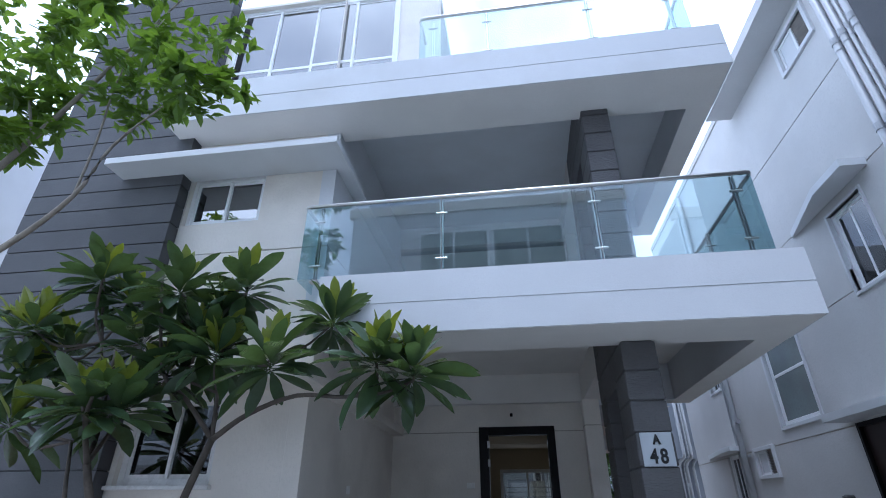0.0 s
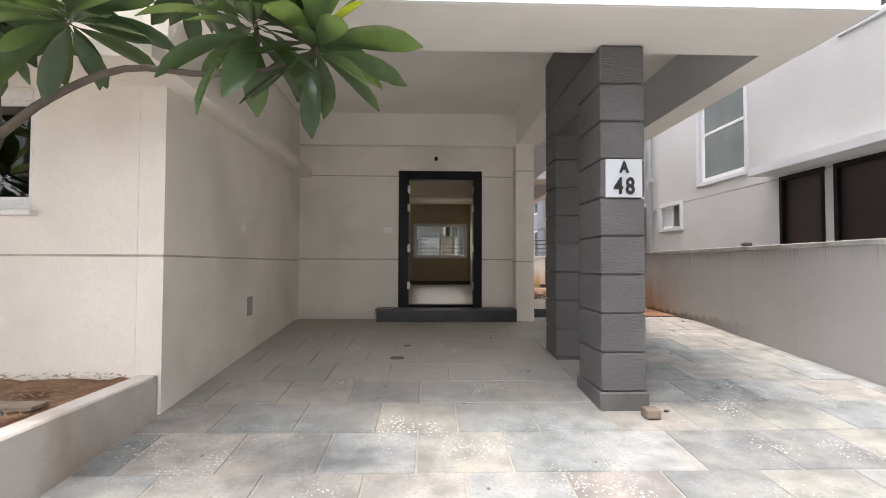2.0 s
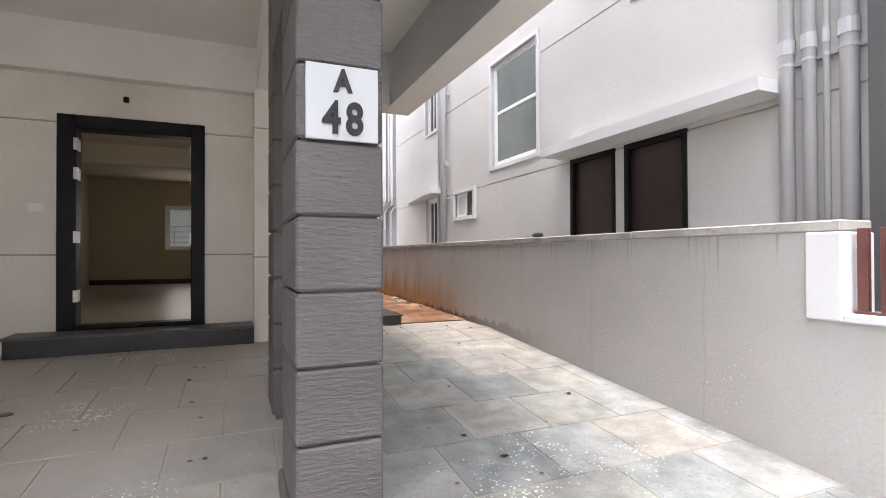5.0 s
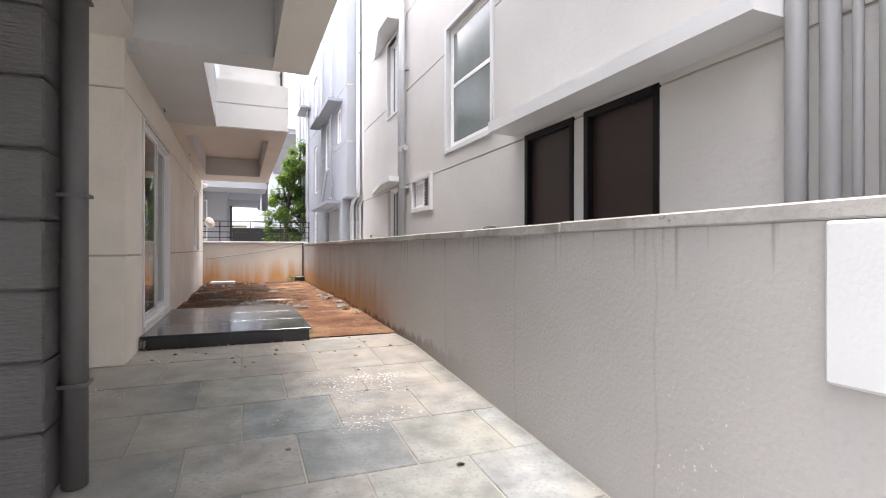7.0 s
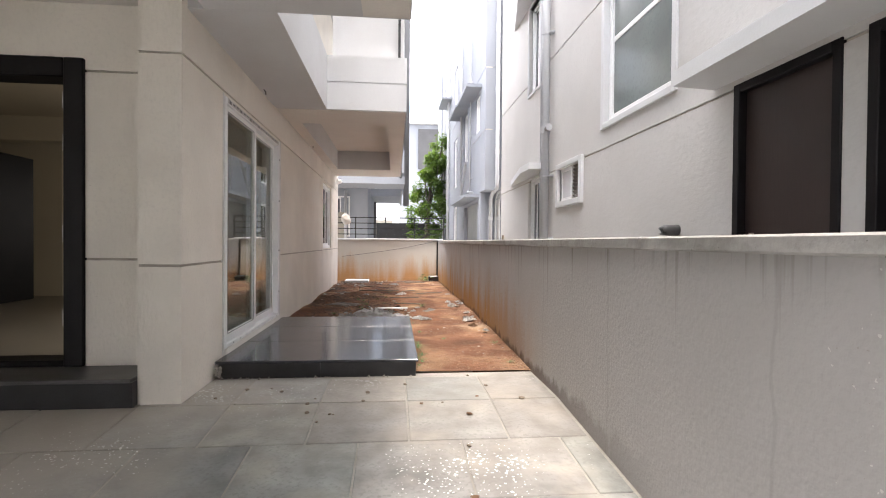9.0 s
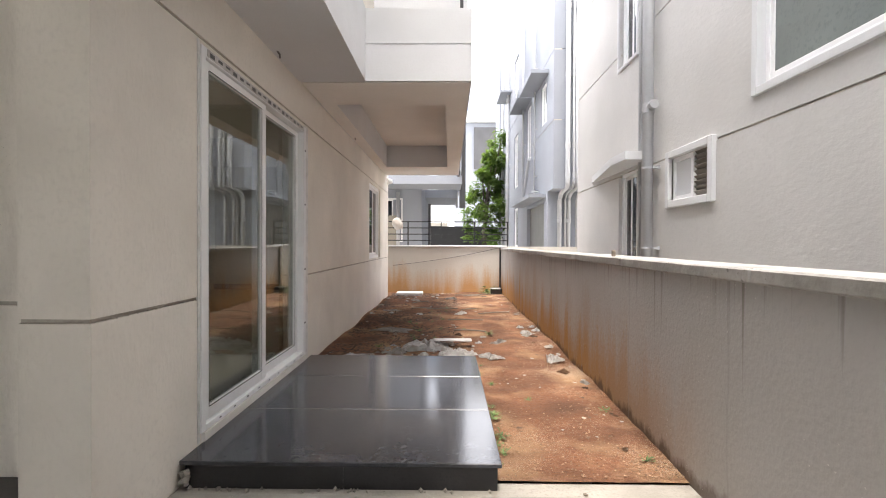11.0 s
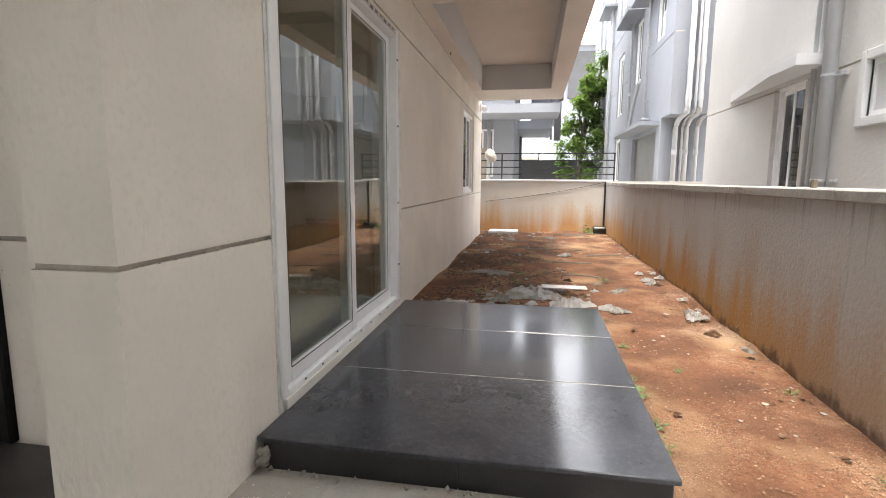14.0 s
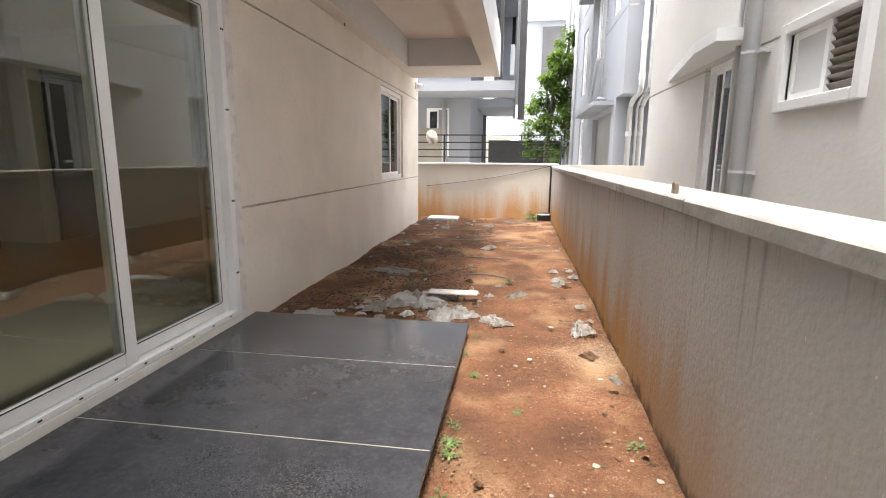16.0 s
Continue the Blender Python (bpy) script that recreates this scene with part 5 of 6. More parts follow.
# ---- houses across the lane, behind the walker ----
op = empty("opposite_villa", (0, -14, -0.4), "plain white villas across the lane", "house", kind="structure")
for xa, xb, h in ((-22, -9, 12.0), (-7, 5, 13.4), (7, 18, 12.2)):
    part("wall", boxes((xa, xb, -17, -9.0, -0.4, h)), WHITE, op)
    part("slab", boxes((xa - 0.5, xb + 0.5, -9.0, -7.9, 3.0, 3.6)), WHITE, op)
    part("slab", boxes((xa - 0.5, xb + 0.5, -9.0, -7.9, 6.2, 6.8)), WHITE, op)
    part("parapet", boxes((xa - 0.2, xb + 0.2, -9.1, -8.9, h, h + 0.5)), CREAM, op)
    for wx, ww, za, zb in ((xa + 1.4, 2.6, 4.0, 6.0), (xa + 6.4, 2.6, 4.0, 6.0), (xa + 3.2, 2.9, 9.8, 12.3 if h > 13 else 11.4), (xa + 6.4, 2.9, 9.8, 12.3 if h > 13 else 11.4), (xa + 1.0, 1.2, 7.4, 8.8)):
        win = part("window", boxes((wx - 0.08, wx, -9.0, -8.94, za, zb), (wx + ww, wx + ww + 0.08, -9.0, -8.94, za, zb), (wx + ww / 2 - 0.05, wx + ww / 2 + 0.05, -9.0, -8.94, za, zb),
                                   (wx, wx + ww, -9.0, -8.94, zb, zb + 0.08), (wx, wx + ww, -9.0, -8.94, za - 0.08, za)), UPVC, op)
        part("pane", boxes((wx, wx + ww, -8.99, -8.97, za, zb)), FROST, win)
structure("left_villa", boxes((-18, -10.5, 5.2, 18, -0.4, 9.6)), WHITE, "plain white villa farther along the lane", "house")

# ---- planted trees ----
def leaf_mesh(name, length, width, mat, fold=0.12, droop=0.1, petiole=0.12):
    """A blade with a folded midrib, tapering to both ends, that bends down towards its tip."""
    bm = bmesh.new()
    n = 6
    rows = []
    for i in range(n + 1):
        u = i / n
        w = width * 0.5 * math.sin(math.pi * (0.02 + 0.95 * u ** 1.35)) ** 0.62 if 0 < i < n else 0.006
        z = -droop * length * u * u
        y = petiole * length + length * u
        rows.append((bm.verts.new((-w, y, z + fold * w)), bm.verts.new((0, y, z)), bm.verts.new((w, y, z + fold * w))))
    for a, b in zip(rows, rows[1:]):
        bm.faces.new((a[0], a[1], b[1], b[0]))
        bm.faces.new((a[1], a[2], b[2], b[1]))
    s = 0.006
    base = [bm.verts.new((-s, 0, 0)), bm.verts.new((s, 0, 0))]
    bm.faces.new((base[0], base[1], rows[0][2], rows[0][0]))
    me = bpy.data.meshes.new(name)
    bm.normal_update()
    bm.to_mesh(me)
    bm.free()
    me.materials.append(mat)
    for p in me.polygons:
        p.use_smooth = True
    return me


rng = random.Random(7)
plum = empty("frangipani_tree", (-3.0, 4.0, 0.4), "young frangipani tree with forked limbs and rosettes of glossy leaves", "tree")
BOUGHS = [
    [(-2.97, 4.0, 0.35, 0.085), (-3.0, 4.0, 0.6, 0.078), (-3.06, 4.05, 0.88, 0.085)],
    [(-3.06, 4.05, 0.88, 0.06), (-2.97, 4.3, 1.14, 0.052), (-2.966, 4.45, 1.56, 0.046), (-2.88, 4.55, 2.04, 0.044)],
    [(-2.88, 4.55, 2.04, 0.038), (-2.51, 4.45, 2.24, 0.032), (-2.0, 4.3, 2.36, 0.026), (-1.55, 4.3, 2.336, 0.022), (-1.30, 4.3, 2.42, 0.02)],
    [(-1.55, 4.3, 2.336, 0.02), (-1.2, 4.25, 2.35, 0.018), (-0.95, 4.28, 2.45, 0.016)],
    [(-2.88, 4.55, 2.04, 0.034), (-3.2, 4.5, 2.4, 0.028), (-3.53, 4.5, 2.7, 0.024), (-3.6, 4.25, 3.55, 0.018)],
    [(-2.88, 4.55, 2.04, 0.03), (-2.95, 4.6, 2.47, 0.024), (-3.0, 4.6, 3.0, 0.02), (-2.9, 4.5, 3.65, 0.018)],
    [(-2.51, 4.45, 2.24, 0.026), (-2.545, 4.5, 2.52, 0.022), (-2.35, 4.2, 2.7, 0.018)],
    [(-2.35, 4.2, 2.62, 0.018), (-2.1, 4.5, 2.85, 0.016), (-1.9, 4.7, 3.15, 0.014)],
    [(-3.06, 4.05, 0.88, 0.06), (-3.31, 4.05, 1.23, 0.05), (-3.53, 4.05, 1.56, 0.044), (-3.6, 4.0, 1.8, 0.04)],
    [(-3.6, 4.0, 1.8, 0.032), (-3.65, 3.9, 2.127, 0.026), (-3.58, 3.82, 2.3, 0.02)],
    [(-3.6, 4.0, 1.8, 0.03), (-3.857, 4.3, 2.18, 0.026), (-3.75, 4.1, 2.8, 0.018)],
    [(-3.857, 4.3, 2.18, 0.024), (-4.3, 4.5, 3.0, 0.02), (-4.7, 4.6, 4.0, 0.016)],
    [(-3.6, 4.0, 1.8, 0.028), (-3.73, 4.4, 2.29, 0.022), (-3.45, 4.65, 3.5, 0.016)],
    [(-3.31, 4.05, 1.23, 0.03), (-3.55, 3.9, 1.4, 0.026), (-4.0, 4.2, 2.0, 0.02)],
    [(-2.95, 4.6, 2.47, 0.018), (-3.3, 4.45, 2.6, 0.016)],
]
for k, limb in enumerate(BOUGHS):
    pts = smooth_path([p[:3] for p in limb], 4)
    radii = []
    for i in range(len(pts)):
        u = i / (len(pts) - 1) * (len(limb) - 1)
        a = min(int(u), len(limb) - 2)
        radii.append(0.74 * (limb[a][3] + (limb[a + 1][3] - limb[a][3]) * (u - a)))
    bm = tube(bmesh.new(), pts, radii, 9)
    part("trunk" if k == 0 else "branch", bm, BARK, plum, "", True)
big = [leaf_mesh("leaf", l, w, LEAF, f, d) for l, w, f, d in ((0.45, 0.138, 0.3, 0.16), (0.48, 0.145, 0.35, 0.3), (0.40, 0.13, 0.25, 0.06))]
young = [leaf_mesh("leaf", l, w, YOUNGLEAF, 0.35, 0.05) for l, w in ((0.29, 0.09), (0.37, 0.11))]
TIPS = [(-4.45, 4.4, 3.75), (-3.48, 4.4, 3.53), (-2.85, 4.6, 3.6), (-4.94, 4.3, 3.16), (-1.89, 4.7, 3.21), (-2.24, 4.2, 2.67), (-3.19, 4.5, 2.96), (-3.91, 4.6, 3.06),
        (-1.28, 4.25, 2.66), (-0.96, 4.3, 2.58), (-3.77, 3.95, 2.32), (-3.53, 4.1, 2.29), (-3.53, 4.6, 2.72), (-4.88, 4.7, 3.0), (-5.4, 4.5, 3.25), (-4.32, 4.7, 3.6),
        (-3.13, 4.7, 3.3), (-5.07, 4.5, 2.72), (-4.81, 4.3, 2.23), (-2.92, 4.4, 2.84)]
# every rosette sits on a twig grown from the nearest limb below it
nodes_on_limbs = [Vector(p[:3]) for limb in BOUGHS[1:] for p in limb]
for tip in TIPS:
    end = Vector(tip) + Vector((0, 0, -0.05))
    foot = min((p for p in nodes_on_limbs if p.z < end.z + 0.05), key=lambda p: (p - end).length)
    bend = foot.lerp(end, 0.55) + Vector((0.04 * rng.uniform(-1, 1), 0.04 * rng.uniform(-1, 1), -0.16 * (end - foot).length))
    bm = tube(bmesh.new(), smooth_path([tuple(foot), tuple(bend), tuple(end)], 4), 0.014, 7)
    part("twig", bm, BARK, plum, "", True)
foliage = bmesh.new()
foliage_young = bmesh.new()
for tip in TIPS:
    n = 44 if tip[0] > -4.6 else 34
    lean = Matrix.Rotation(radians(rng.uniform(-14, 14)), 4, "X") @ Matrix.Rotation(radians(rng.uniform(-14, 14)), 4, "Y")
    for i in range(n):
        u = i / n
        rise = 80 - 118 * u ** 1.1 + rng.uniform(-13, 13)
        fresh = i < 10 or (i < 18 and rng.random() < 0.35)
        me = rng.choice(young if fresh else big)
        s = rng.uniform(0.8, 1.15)
        m = Matrix.Translation(Vector(tip) + Vector((0, 0, 0.03 - 0.16 * u))) @ lean @ Matrix.Rotation(radians(137.5 * i + rng.uniform(-16, 16)), 4, "Z") @ Matrix.Rotation(radians(rise), 4, "X") @ Matrix.Rotation(radians(rng.uniform(-30, 30)), 4, "Y") @ Matrix.Diagonal((s, s, s, 1))
        if i % 5 > 1:
            tmp = me.copy()
            tmp.transform(m)
            (foliage_young if fresh else foliage).from_mesh(tmp)
            bpy.data.meshes.remove(tmp)
            continue
        ob = new("leaf", me)
        ob.parent = plum
        ob.matrix_parent_inverse = plum.matrix_world.inverted()
        ob.matrix_basis = m
part("foliage", foliage, LEAF, plum, "", True)["kind"] = "stuff"
part("young_foliage", foliage_young, YOUNGLEAF, plum, "", True)["kind"] = "stuff"

# street tree whose outer boughs hang into view
st = empty("street_tree", (-6.0, 2.6, -0.4), "slender street tree with a light crown of small bright leaves", "tree")
STEMS = [[(-5.9, 2.7, -0.4), (-5.6, 2.9, 1.5), (-5.1, 3.1, 2.8), (-4.45, 3.3, 3.5), (-3.95, 3.3, 4.0), (-3.74, 3.3, 4.55), (-3.3, 3.3, 5.05)],
         [(-5.9, 2.7, -0.4), (-5.8, 2.8, 2.0), (-5.3, 3.2, 3.6), (-4.7, 3.3, 4.75), (-4.3, 3.3, 5.4), (-3.9, 3.3, 6.1), (-3.5, 3.3, 6.8)],
         [(-3.95, 3.3, 4.0), (-4.0, 3.35, 4.7), (-3.98, 3.3, 5.6), (-3.6, 3.2, 6.2)],
         [(-4.7, 3.3, 4.75), (-5.1, 3.3, 5.6), (-5.3, 3.3, 6.4)],
         [(-5.3, 3.2, 3.6), (-5.6, 3.3, 4.9), (-6.0, 3.4, 6.2)]]
for k, s in enumerate(STEMS):
    pts = smooth_path(s, 4)
    r0 = (0.05, 0.055, 0.014, 0.016, 0.02)[k]
    bm = tube(bmesh.new(), pts, [r0 + (0.007 - r0) * i / (len(pts) - 1) for i in range(len(pts))], 7)
    part("trunk" if k < 2 else "branch", bm, LIGHTBARK, st, "", True)


def crown(name, centres, count, size, mat, parent, seed, spread):
    """Leaves scattered in sprays round twig ends: one mesh of small folded blades."""
    r = random.Random(seed)
    bm = bmesh.new()
    for k in range(count):
        c, rad = centres[r.randrange(len(centres))]
        v = Vector((r.gauss(0, 1), r.gauss(0, 1), r.gauss(0, 1))).normalized() * rad * r.random() ** 0.5
        p = Vector(c) + Vector((v.x, v.y, v.z * spread))
        q = Euler((r.uniform(-0.9, 0.7), r.uniform(-0.5, 0.5), r.uniform(0, 6.28))).to_matrix()
        l = size * r.uniform(0.7, 1.3)
        w = l * 0.21
        pts = [(0, 0, 0), (-w, l * 0.4, 0.15 * w), (-w * 0.75, l * 0.72, 0), (0, l, -0.12 * l), (w * 0.75, l * 0.72, 0), (w, l * 0.4, 0.15 * w), (0, l * 0.5, -0.15 * w)]
        vs = [bm.verts.new(p + q @ Vector(t)) for t in pts]
        for a, b in ((0, 1), (1, 2), (2, 3)):
            bm.faces.new((vs[a], vs[b], vs[6]))
        for a, b in ((3, 4), (4, 5), (5, 0)):
            bm.faces.new((vs[a], vs[b], vs[6]))
    ob = part(name, bm, mat, parent)
    ob["kind"] = "stuff"
    return ob


sprays = [((-2.95, 3.3, 5.46), 0.35), ((-3.3, 3.3, 5.2), 0.4), ((-3.48, 3.3, 6.35), 0.6), ((-3.95, 3.3, 6.1), 0.6), ((-4.6, 3.3, 6.2), 0.6), ((-5.2, 3.3, 5.9), 0.6), ((-4.72, 3.3, 4.75), 0.4), ((-4.5, 3.3, 5.2), 0.4),
          ((-3.5, 3.3, 5.6), 0.45), ((-5.4, 3.3, 5.2), 0.5), ((-5.8, 3.3, 6.6), 0.7), ((-4.0, 3.3, 5.5), 0.4), ((-5.0, 3.3, 5.3), 0.4), ((-3.2, 3.3, 6.9), 0.6)]
trng = random.Random(8)
tufts = []
for (x, y, z), r in sprays:
    for k in range(5):
        tufts.append(((x + trng.gauss(0, 0.5) * r, y + trng.gauss(0, 0.6) * r, z + trng.gauss(0, 0.4) * r), r * trng.uniform(0.25, 0.5)))
crown("crown", tufts, 2100, 0.17, FINELEAF, st, 3, 0.7)

# far tree beyond the rear wall
ft = empty("far_tree", (4.2, 33, -0.4), "leafy green tree beyond the rear wall", "tree")
part("trunk", tube(bmesh.new(), [(4.6, 33, -0.4), (4.5, 33, 2.0), (4.7, 33, 4.5), (5.0, 33.2, 6.5)], [0.16, 0.13, 0.09, 0.03], 8), BARK, ft, "", True)
frng = random.Random(23)
cc = []
for k in range(64):
    z = frng.uniform(1.8, 7.0)
    left = 3.55 + max(0.0, (z - 3.6)) * 0.33
    cc.append(((frng.uniform(left, 5.6), 33 + frng.uniform(-1.2, 1.2), z), frng.uniform(0.22, 0.55)))
crown("crown", cc, 7000, 0.22, FARLEAF, ft, 5, 0.8)
for k in range(7):
    c = cc[k * 9][0]
    part("branch", tube(bmesh.new(), smooth_path([(4.55, 33, 1.6 + 0.4 * k), (0.5 * c[0] + 2.3, 33, 0.5 * c[2] + 1.2), c], 4), 0.03, 6), BARK, ft, "", True)

# ---- loose things ----
def crumpled(name, at, sx, sy, h, mat, label, seed, category="sheet", turn=0.0, n=16, group=""):
    """A crumpled sheet lying on the ground, folded into ridges, with a torn outline."""
    bm = bmesh.new()
    g = []
    for j in range(n + 1):
        row = []
        for i in range(n + 1):
            u, v = i / n - 0.5, j / n - 0.5
            a = math.atan2(v, u)
            e = 0.8 + 0.38 * noise.noise((math.cos(a) * 1.9 + seed, math.sin(a) * 1.9, 1)) + 0.16 * noise.noise((math.cos(a) * 6, math.sin(a) * 6, seed))
            edge = max(0.0, 1 - max(abs(u), abs(v)) * 2) ** 0.4
            z = h * edge * (0.25 + 1.1 * abs(noise.noise((u * 6 + seed, v * 6, 7))) + 0.8 * abs(noise.noise((u * 15, v * 15 + seed, 3)))) + 0.006
            p = Matrix.Rotation(turn, 3, "Z") @ Vector((u * sx * e, v * sy * e, z))
            row.append(bm.verts.new(p + Vector(at)))
        g.append(row)
    for j in range(n):
        for i in range(n):
            bm.faces.new((g[j][i], g[j][i + 1], g[j + 1][i + 1], g[j + 1][i]))
    bmesh.ops.solidify(bm, geom=bm.faces[:], thickness=0.003)
    ob = mesh_object(name, bm, mat)
    return tagged(ob, label, category, group)


crumpled("cement_bag", (-3.02, 4.30, 0.40), 0.55, 0.32, 0.13, PLASTIC_SHEET, "crumpled white woven sack lying on the planting bed", 2, "sack", 0.3)
tagged(mesh_object("plank", boxes((-2.98, -2.62, 4.52, 4.66, 0.43, 0.455), bevel=0.004), BRICKM), "short dusty plank lying on the planting bed", "plank")
tagged(mesh_object("half_brick", boxes((1.34, 1.45, 5.30, 5.42, floor_z(5.36) + 0.005, floor_z(5.36) + 0.075), bevel=0.008), BRICKM), "dusty half brick on the paving beside the column", "brick")
bm = tube(bmesh.new(), [(-0.665, 7.12, floor_z(7.12) + 0.0), (-0.665, 7.12, floor_z(7.12) + 0.008)], 0.08, 20)
tagged(mesh_object("floor_drain", bm, GRANGREY), "round dull metal drain cover in the paving", "drain")
bm = tube(bmesh.new(), [(-0.575, 7.69, floor_z(7.69) + 0.0), (-0.575, 7.69, floor_z(7.69) + 0.008)], 0.045, 16)
tagged(mesh_object("floor_drain", bm, GRANGREY), "small round metal drain cover in the paving", "drain")
crumpled("cement_bag", (-3.55, 4.02, 0.40), 0.5, 0.34, 0.12, PLASTIC_SHEET, "crumpled white woven sack lying on the planting bed", 5, "sack", 1.1)
for k, (x, y, sx, sy, h, mat) in enumerate(((2.45, 12.95, 0.62, 0.42, 0.11, PLASTIC_SHEET), (2.75, 12.65, 0.45, 0.32, 0.08, PLASTIC_SHEET), (2.15, 12.75, 0.3, 0.2, 0.06, WRAPPER), (3.12, 12.55, 0.3, 0.2, 0.05, PLASTIC_SHEET),
                                            (1.95, 14.1, 0.55, 0.34, 0.04, WRAPPER), (1.70, 12.5, 0.4, 0.2, 0.05, PLASTIC_SHEET), (2.9, 15.7, 0.3, 0.14, 0.05, PLASTIC_SHEET), (2.0, 17.6, 0.4, 0.22, 0.04, WRAPPER),
                                            (2.75, 17.9, 0.25, 0.14, 0.05, PLASTIC_SHEET), (1.7, 16.0, 0.4, 0.2, 0.03, WRAPPER), (3.3, 13.3, 0.3, 0.14, 0.04, WRAPPER), (3.74, 12.45, 0.3, 0.14, 0.05, PLASTIC_SHEET))):
    crumpled("plastic_sheet", (x, y, soil_z(y)), sx, sy, h, mat, "crumpled dirty plastic sheet on the red soil", 10 + k, "litter", k * 0.7)
# torn shreds strewn round the heap, along the boundary wall and by the rear wall
lrng = random.Random(19)
for cx, cy, dx, dy, count in ((2.55, 12.85, 0.42, 0.22, 34), (1.85, 12.65, 0.25, 0.2, 14), (3.15, 13.4, 0.35, 0.5, 9), (3.76, 12.3, 0.07, 0.6, 11), (3.74, 14.5, 0.1, 1.2, 10), (2.2, 18.3, 0.5, 0.4, 16), (1.9, 15.0, 0.3, 1.2, 12)):
    for k in range(count):
        x, y = min(max(lrng.gauss(cx, dx), 1.42), 3.86), max(lrng.gauss(cy, dy), 12.35 if cx < 3.0 else 10.4)
        w = lrng.uniform(0.04, 0.15)
        crumpled("plastic_shred", (x, y, soil_z(y) + 0.004), w, w * lrng.uniform(0.4, 0.9), w * 0.3, lrng.choice((PLASTIC_SHEET, PLASTIC_SHEET, WRAPPER, WRAPPER, DEADLEAF)), "small torn crumpled shred of sheet on the soil", lrng.uniform(0, 90),
                 "litter", lrng.uniform(0, 6.28), 7, "litter shreds")
for k in range(11):
    x, y, a, l = lrng.uniform(1.6, 3.6), lrng.uniform(13.2, 18.8), lrng.uniform(-0.7, 0.7), lrng.uniform(0.12, 0.4)
    c, d = Vector((x, y, soil_z(y) + 0.035)), Vector((math.cos(a), math.sin(a), 0.02)) * l
    bm = tube(bmesh.new(), smooth_path([tuple(c - d), tuple(c + Vector((0, 0.02, 0.006))), tuple(c + d)], 3), 0.009, 6)
    tagged(mesh_object("stick", bm, LIGHTBARK, True), "thin dry pale stick lying on the red soil", "stick", "sticks")
tagged(mesh_object("foam_board", boxes((1.5, 2.1, 18.55, 18.98, 0.475, 0.535), bevel=0.01), WHITE), "flat white foam board lying by the rear wall", "board")
bm = boxes((2.52, 2.95, 12.98, 13.12, 0.545, 0.557), bevel=0.006)
tagged(mesh_object("foam_board", bm, PLASTIC_SHEET), "broken soiled white board on the plastic sheet", "board")
tagged(mesh_object("stone_block", boxes((3.66, 3.92, 18.9, 19.2, 0.45, 0.62), bevel=0.02), GRANSIDE), "dark stone block in the corner of the walls", "block")
bm = boxes((3.96, 3.985, 11.29, 11.325, 1.545, 1.60), bevel=0.005)
tagged(mesh_object("brick_chip", bm, BRICKM), "small brick chip lying on the wall coping", "brick")
bm = tube(bmesh.new(), [(5.285, 10.02, 1.64), (5.16, 10.02, 1.64), (5.14, 10.02, 1.635), (5.13, 10.02, 1.60)], [0.05, 0.05, 0.046, 0.03], 12)
tagged(mesh_object("pipe_stub", bm, GRANGREY, True), "short dark grey pipe stub sticking out of the neighbouring wall", "pipe")

# scraps and fallen leaves
def scrap_mesh(seed, size, mat):
    r = random.Random(seed)
    bm = bmesh.new()
    n = r.randint(5, 7)
    vs = [bm.verts.new((size * r.uniform(0.5, 1) * math.cos(6.28 * k / n), size * r.uniform(0.5, 1) * math.sin(6.28 * k / n), size * r.uniform(0, 0.22))) for k in range(n)]
    c = bm.verts.new((0, 0, size * 0.12))
    for k in range(n):
        bm.faces.new((vs[k], vs[(k + 1) % n], c))
    bmesh.ops.solidify(bm, geom=bm.faces[:], thickness=0.002)
    me = bpy.data.meshes.new("scrap")
    bm.to_mesh(me)
    bm.free()
    me.materials.append(mat)
    return me


scraps = [scrap_mesh(k, s, WRAPPER) for k, s in enumerate((0.012, 0.022, 0.016, 0.032))]
dead = [scrap_mesh(20 + k, s, DEADLEAF) for k, s in enumerate((0.02, 0.032, 0.025))]
for k in range(230):
    y = 10.3 + 8.4 * rng.random()
    near_wall = rng.random() < 0.35
    x = (3.86 - 0.25 * rng.random() ** 2) if near_wall else 1.4 + 2.4 * rng.random()
    if x < 3.0 and y < 12.35:
        continue
    pale = k % 5 < 2
    ob = new("paper_scrap" if pale else "dry_leaf", rng.choice(scraps if pale else dead))
    ob.matrix_world = Matrix.Translation((x, y, soil_z(y) + 0.01)) @ Matrix.Rotation(rng.uniform(0, 6), 4, "Z")
    tagged(ob, "torn pale paper scrap on the red soil" if pale else "brown dry leaf on the red soil", "litter", "soil litter")
for k in range(190):
    y = 12.4 + 6.3 * rng.random() ** 1.5
    x = 1.4 + 1.6 * rng.random() ** 1.3
    ob = new("dry_leaf", rng.choice(dead))
    s = rng.uniform(0.7, 1.6)
    ob.matrix_world = Matrix.Translation((x, y, soil_z(y) + 0.012)) @ Matrix.Rotation(rng.uniform(0, 6), 4, "Z") @ Matrix.Diagonal((s, s * rng.uniform(0.4, 1), s, 1))
    tagged(ob, "brown dry leaf on the red soil", "litter", "soil litter")
for k in range(26):
    y = rng.uniform(5.0, 9.5)
    x = rng.uniform(-2.2, 3.6)
    if 1.0 < x < 1.5:
        continue
    ob = new("dry_leaf", rng.choice(dead))
    ob.matrix_world = Matrix.Translation((x, y, floor_z(y) + 0.006)) @ Matrix.Rotation(rng.uniform(0, 6), 4, "Z")
    tagged(ob, "small dark dry leaf on the stone paving", "litter", "paving litter")


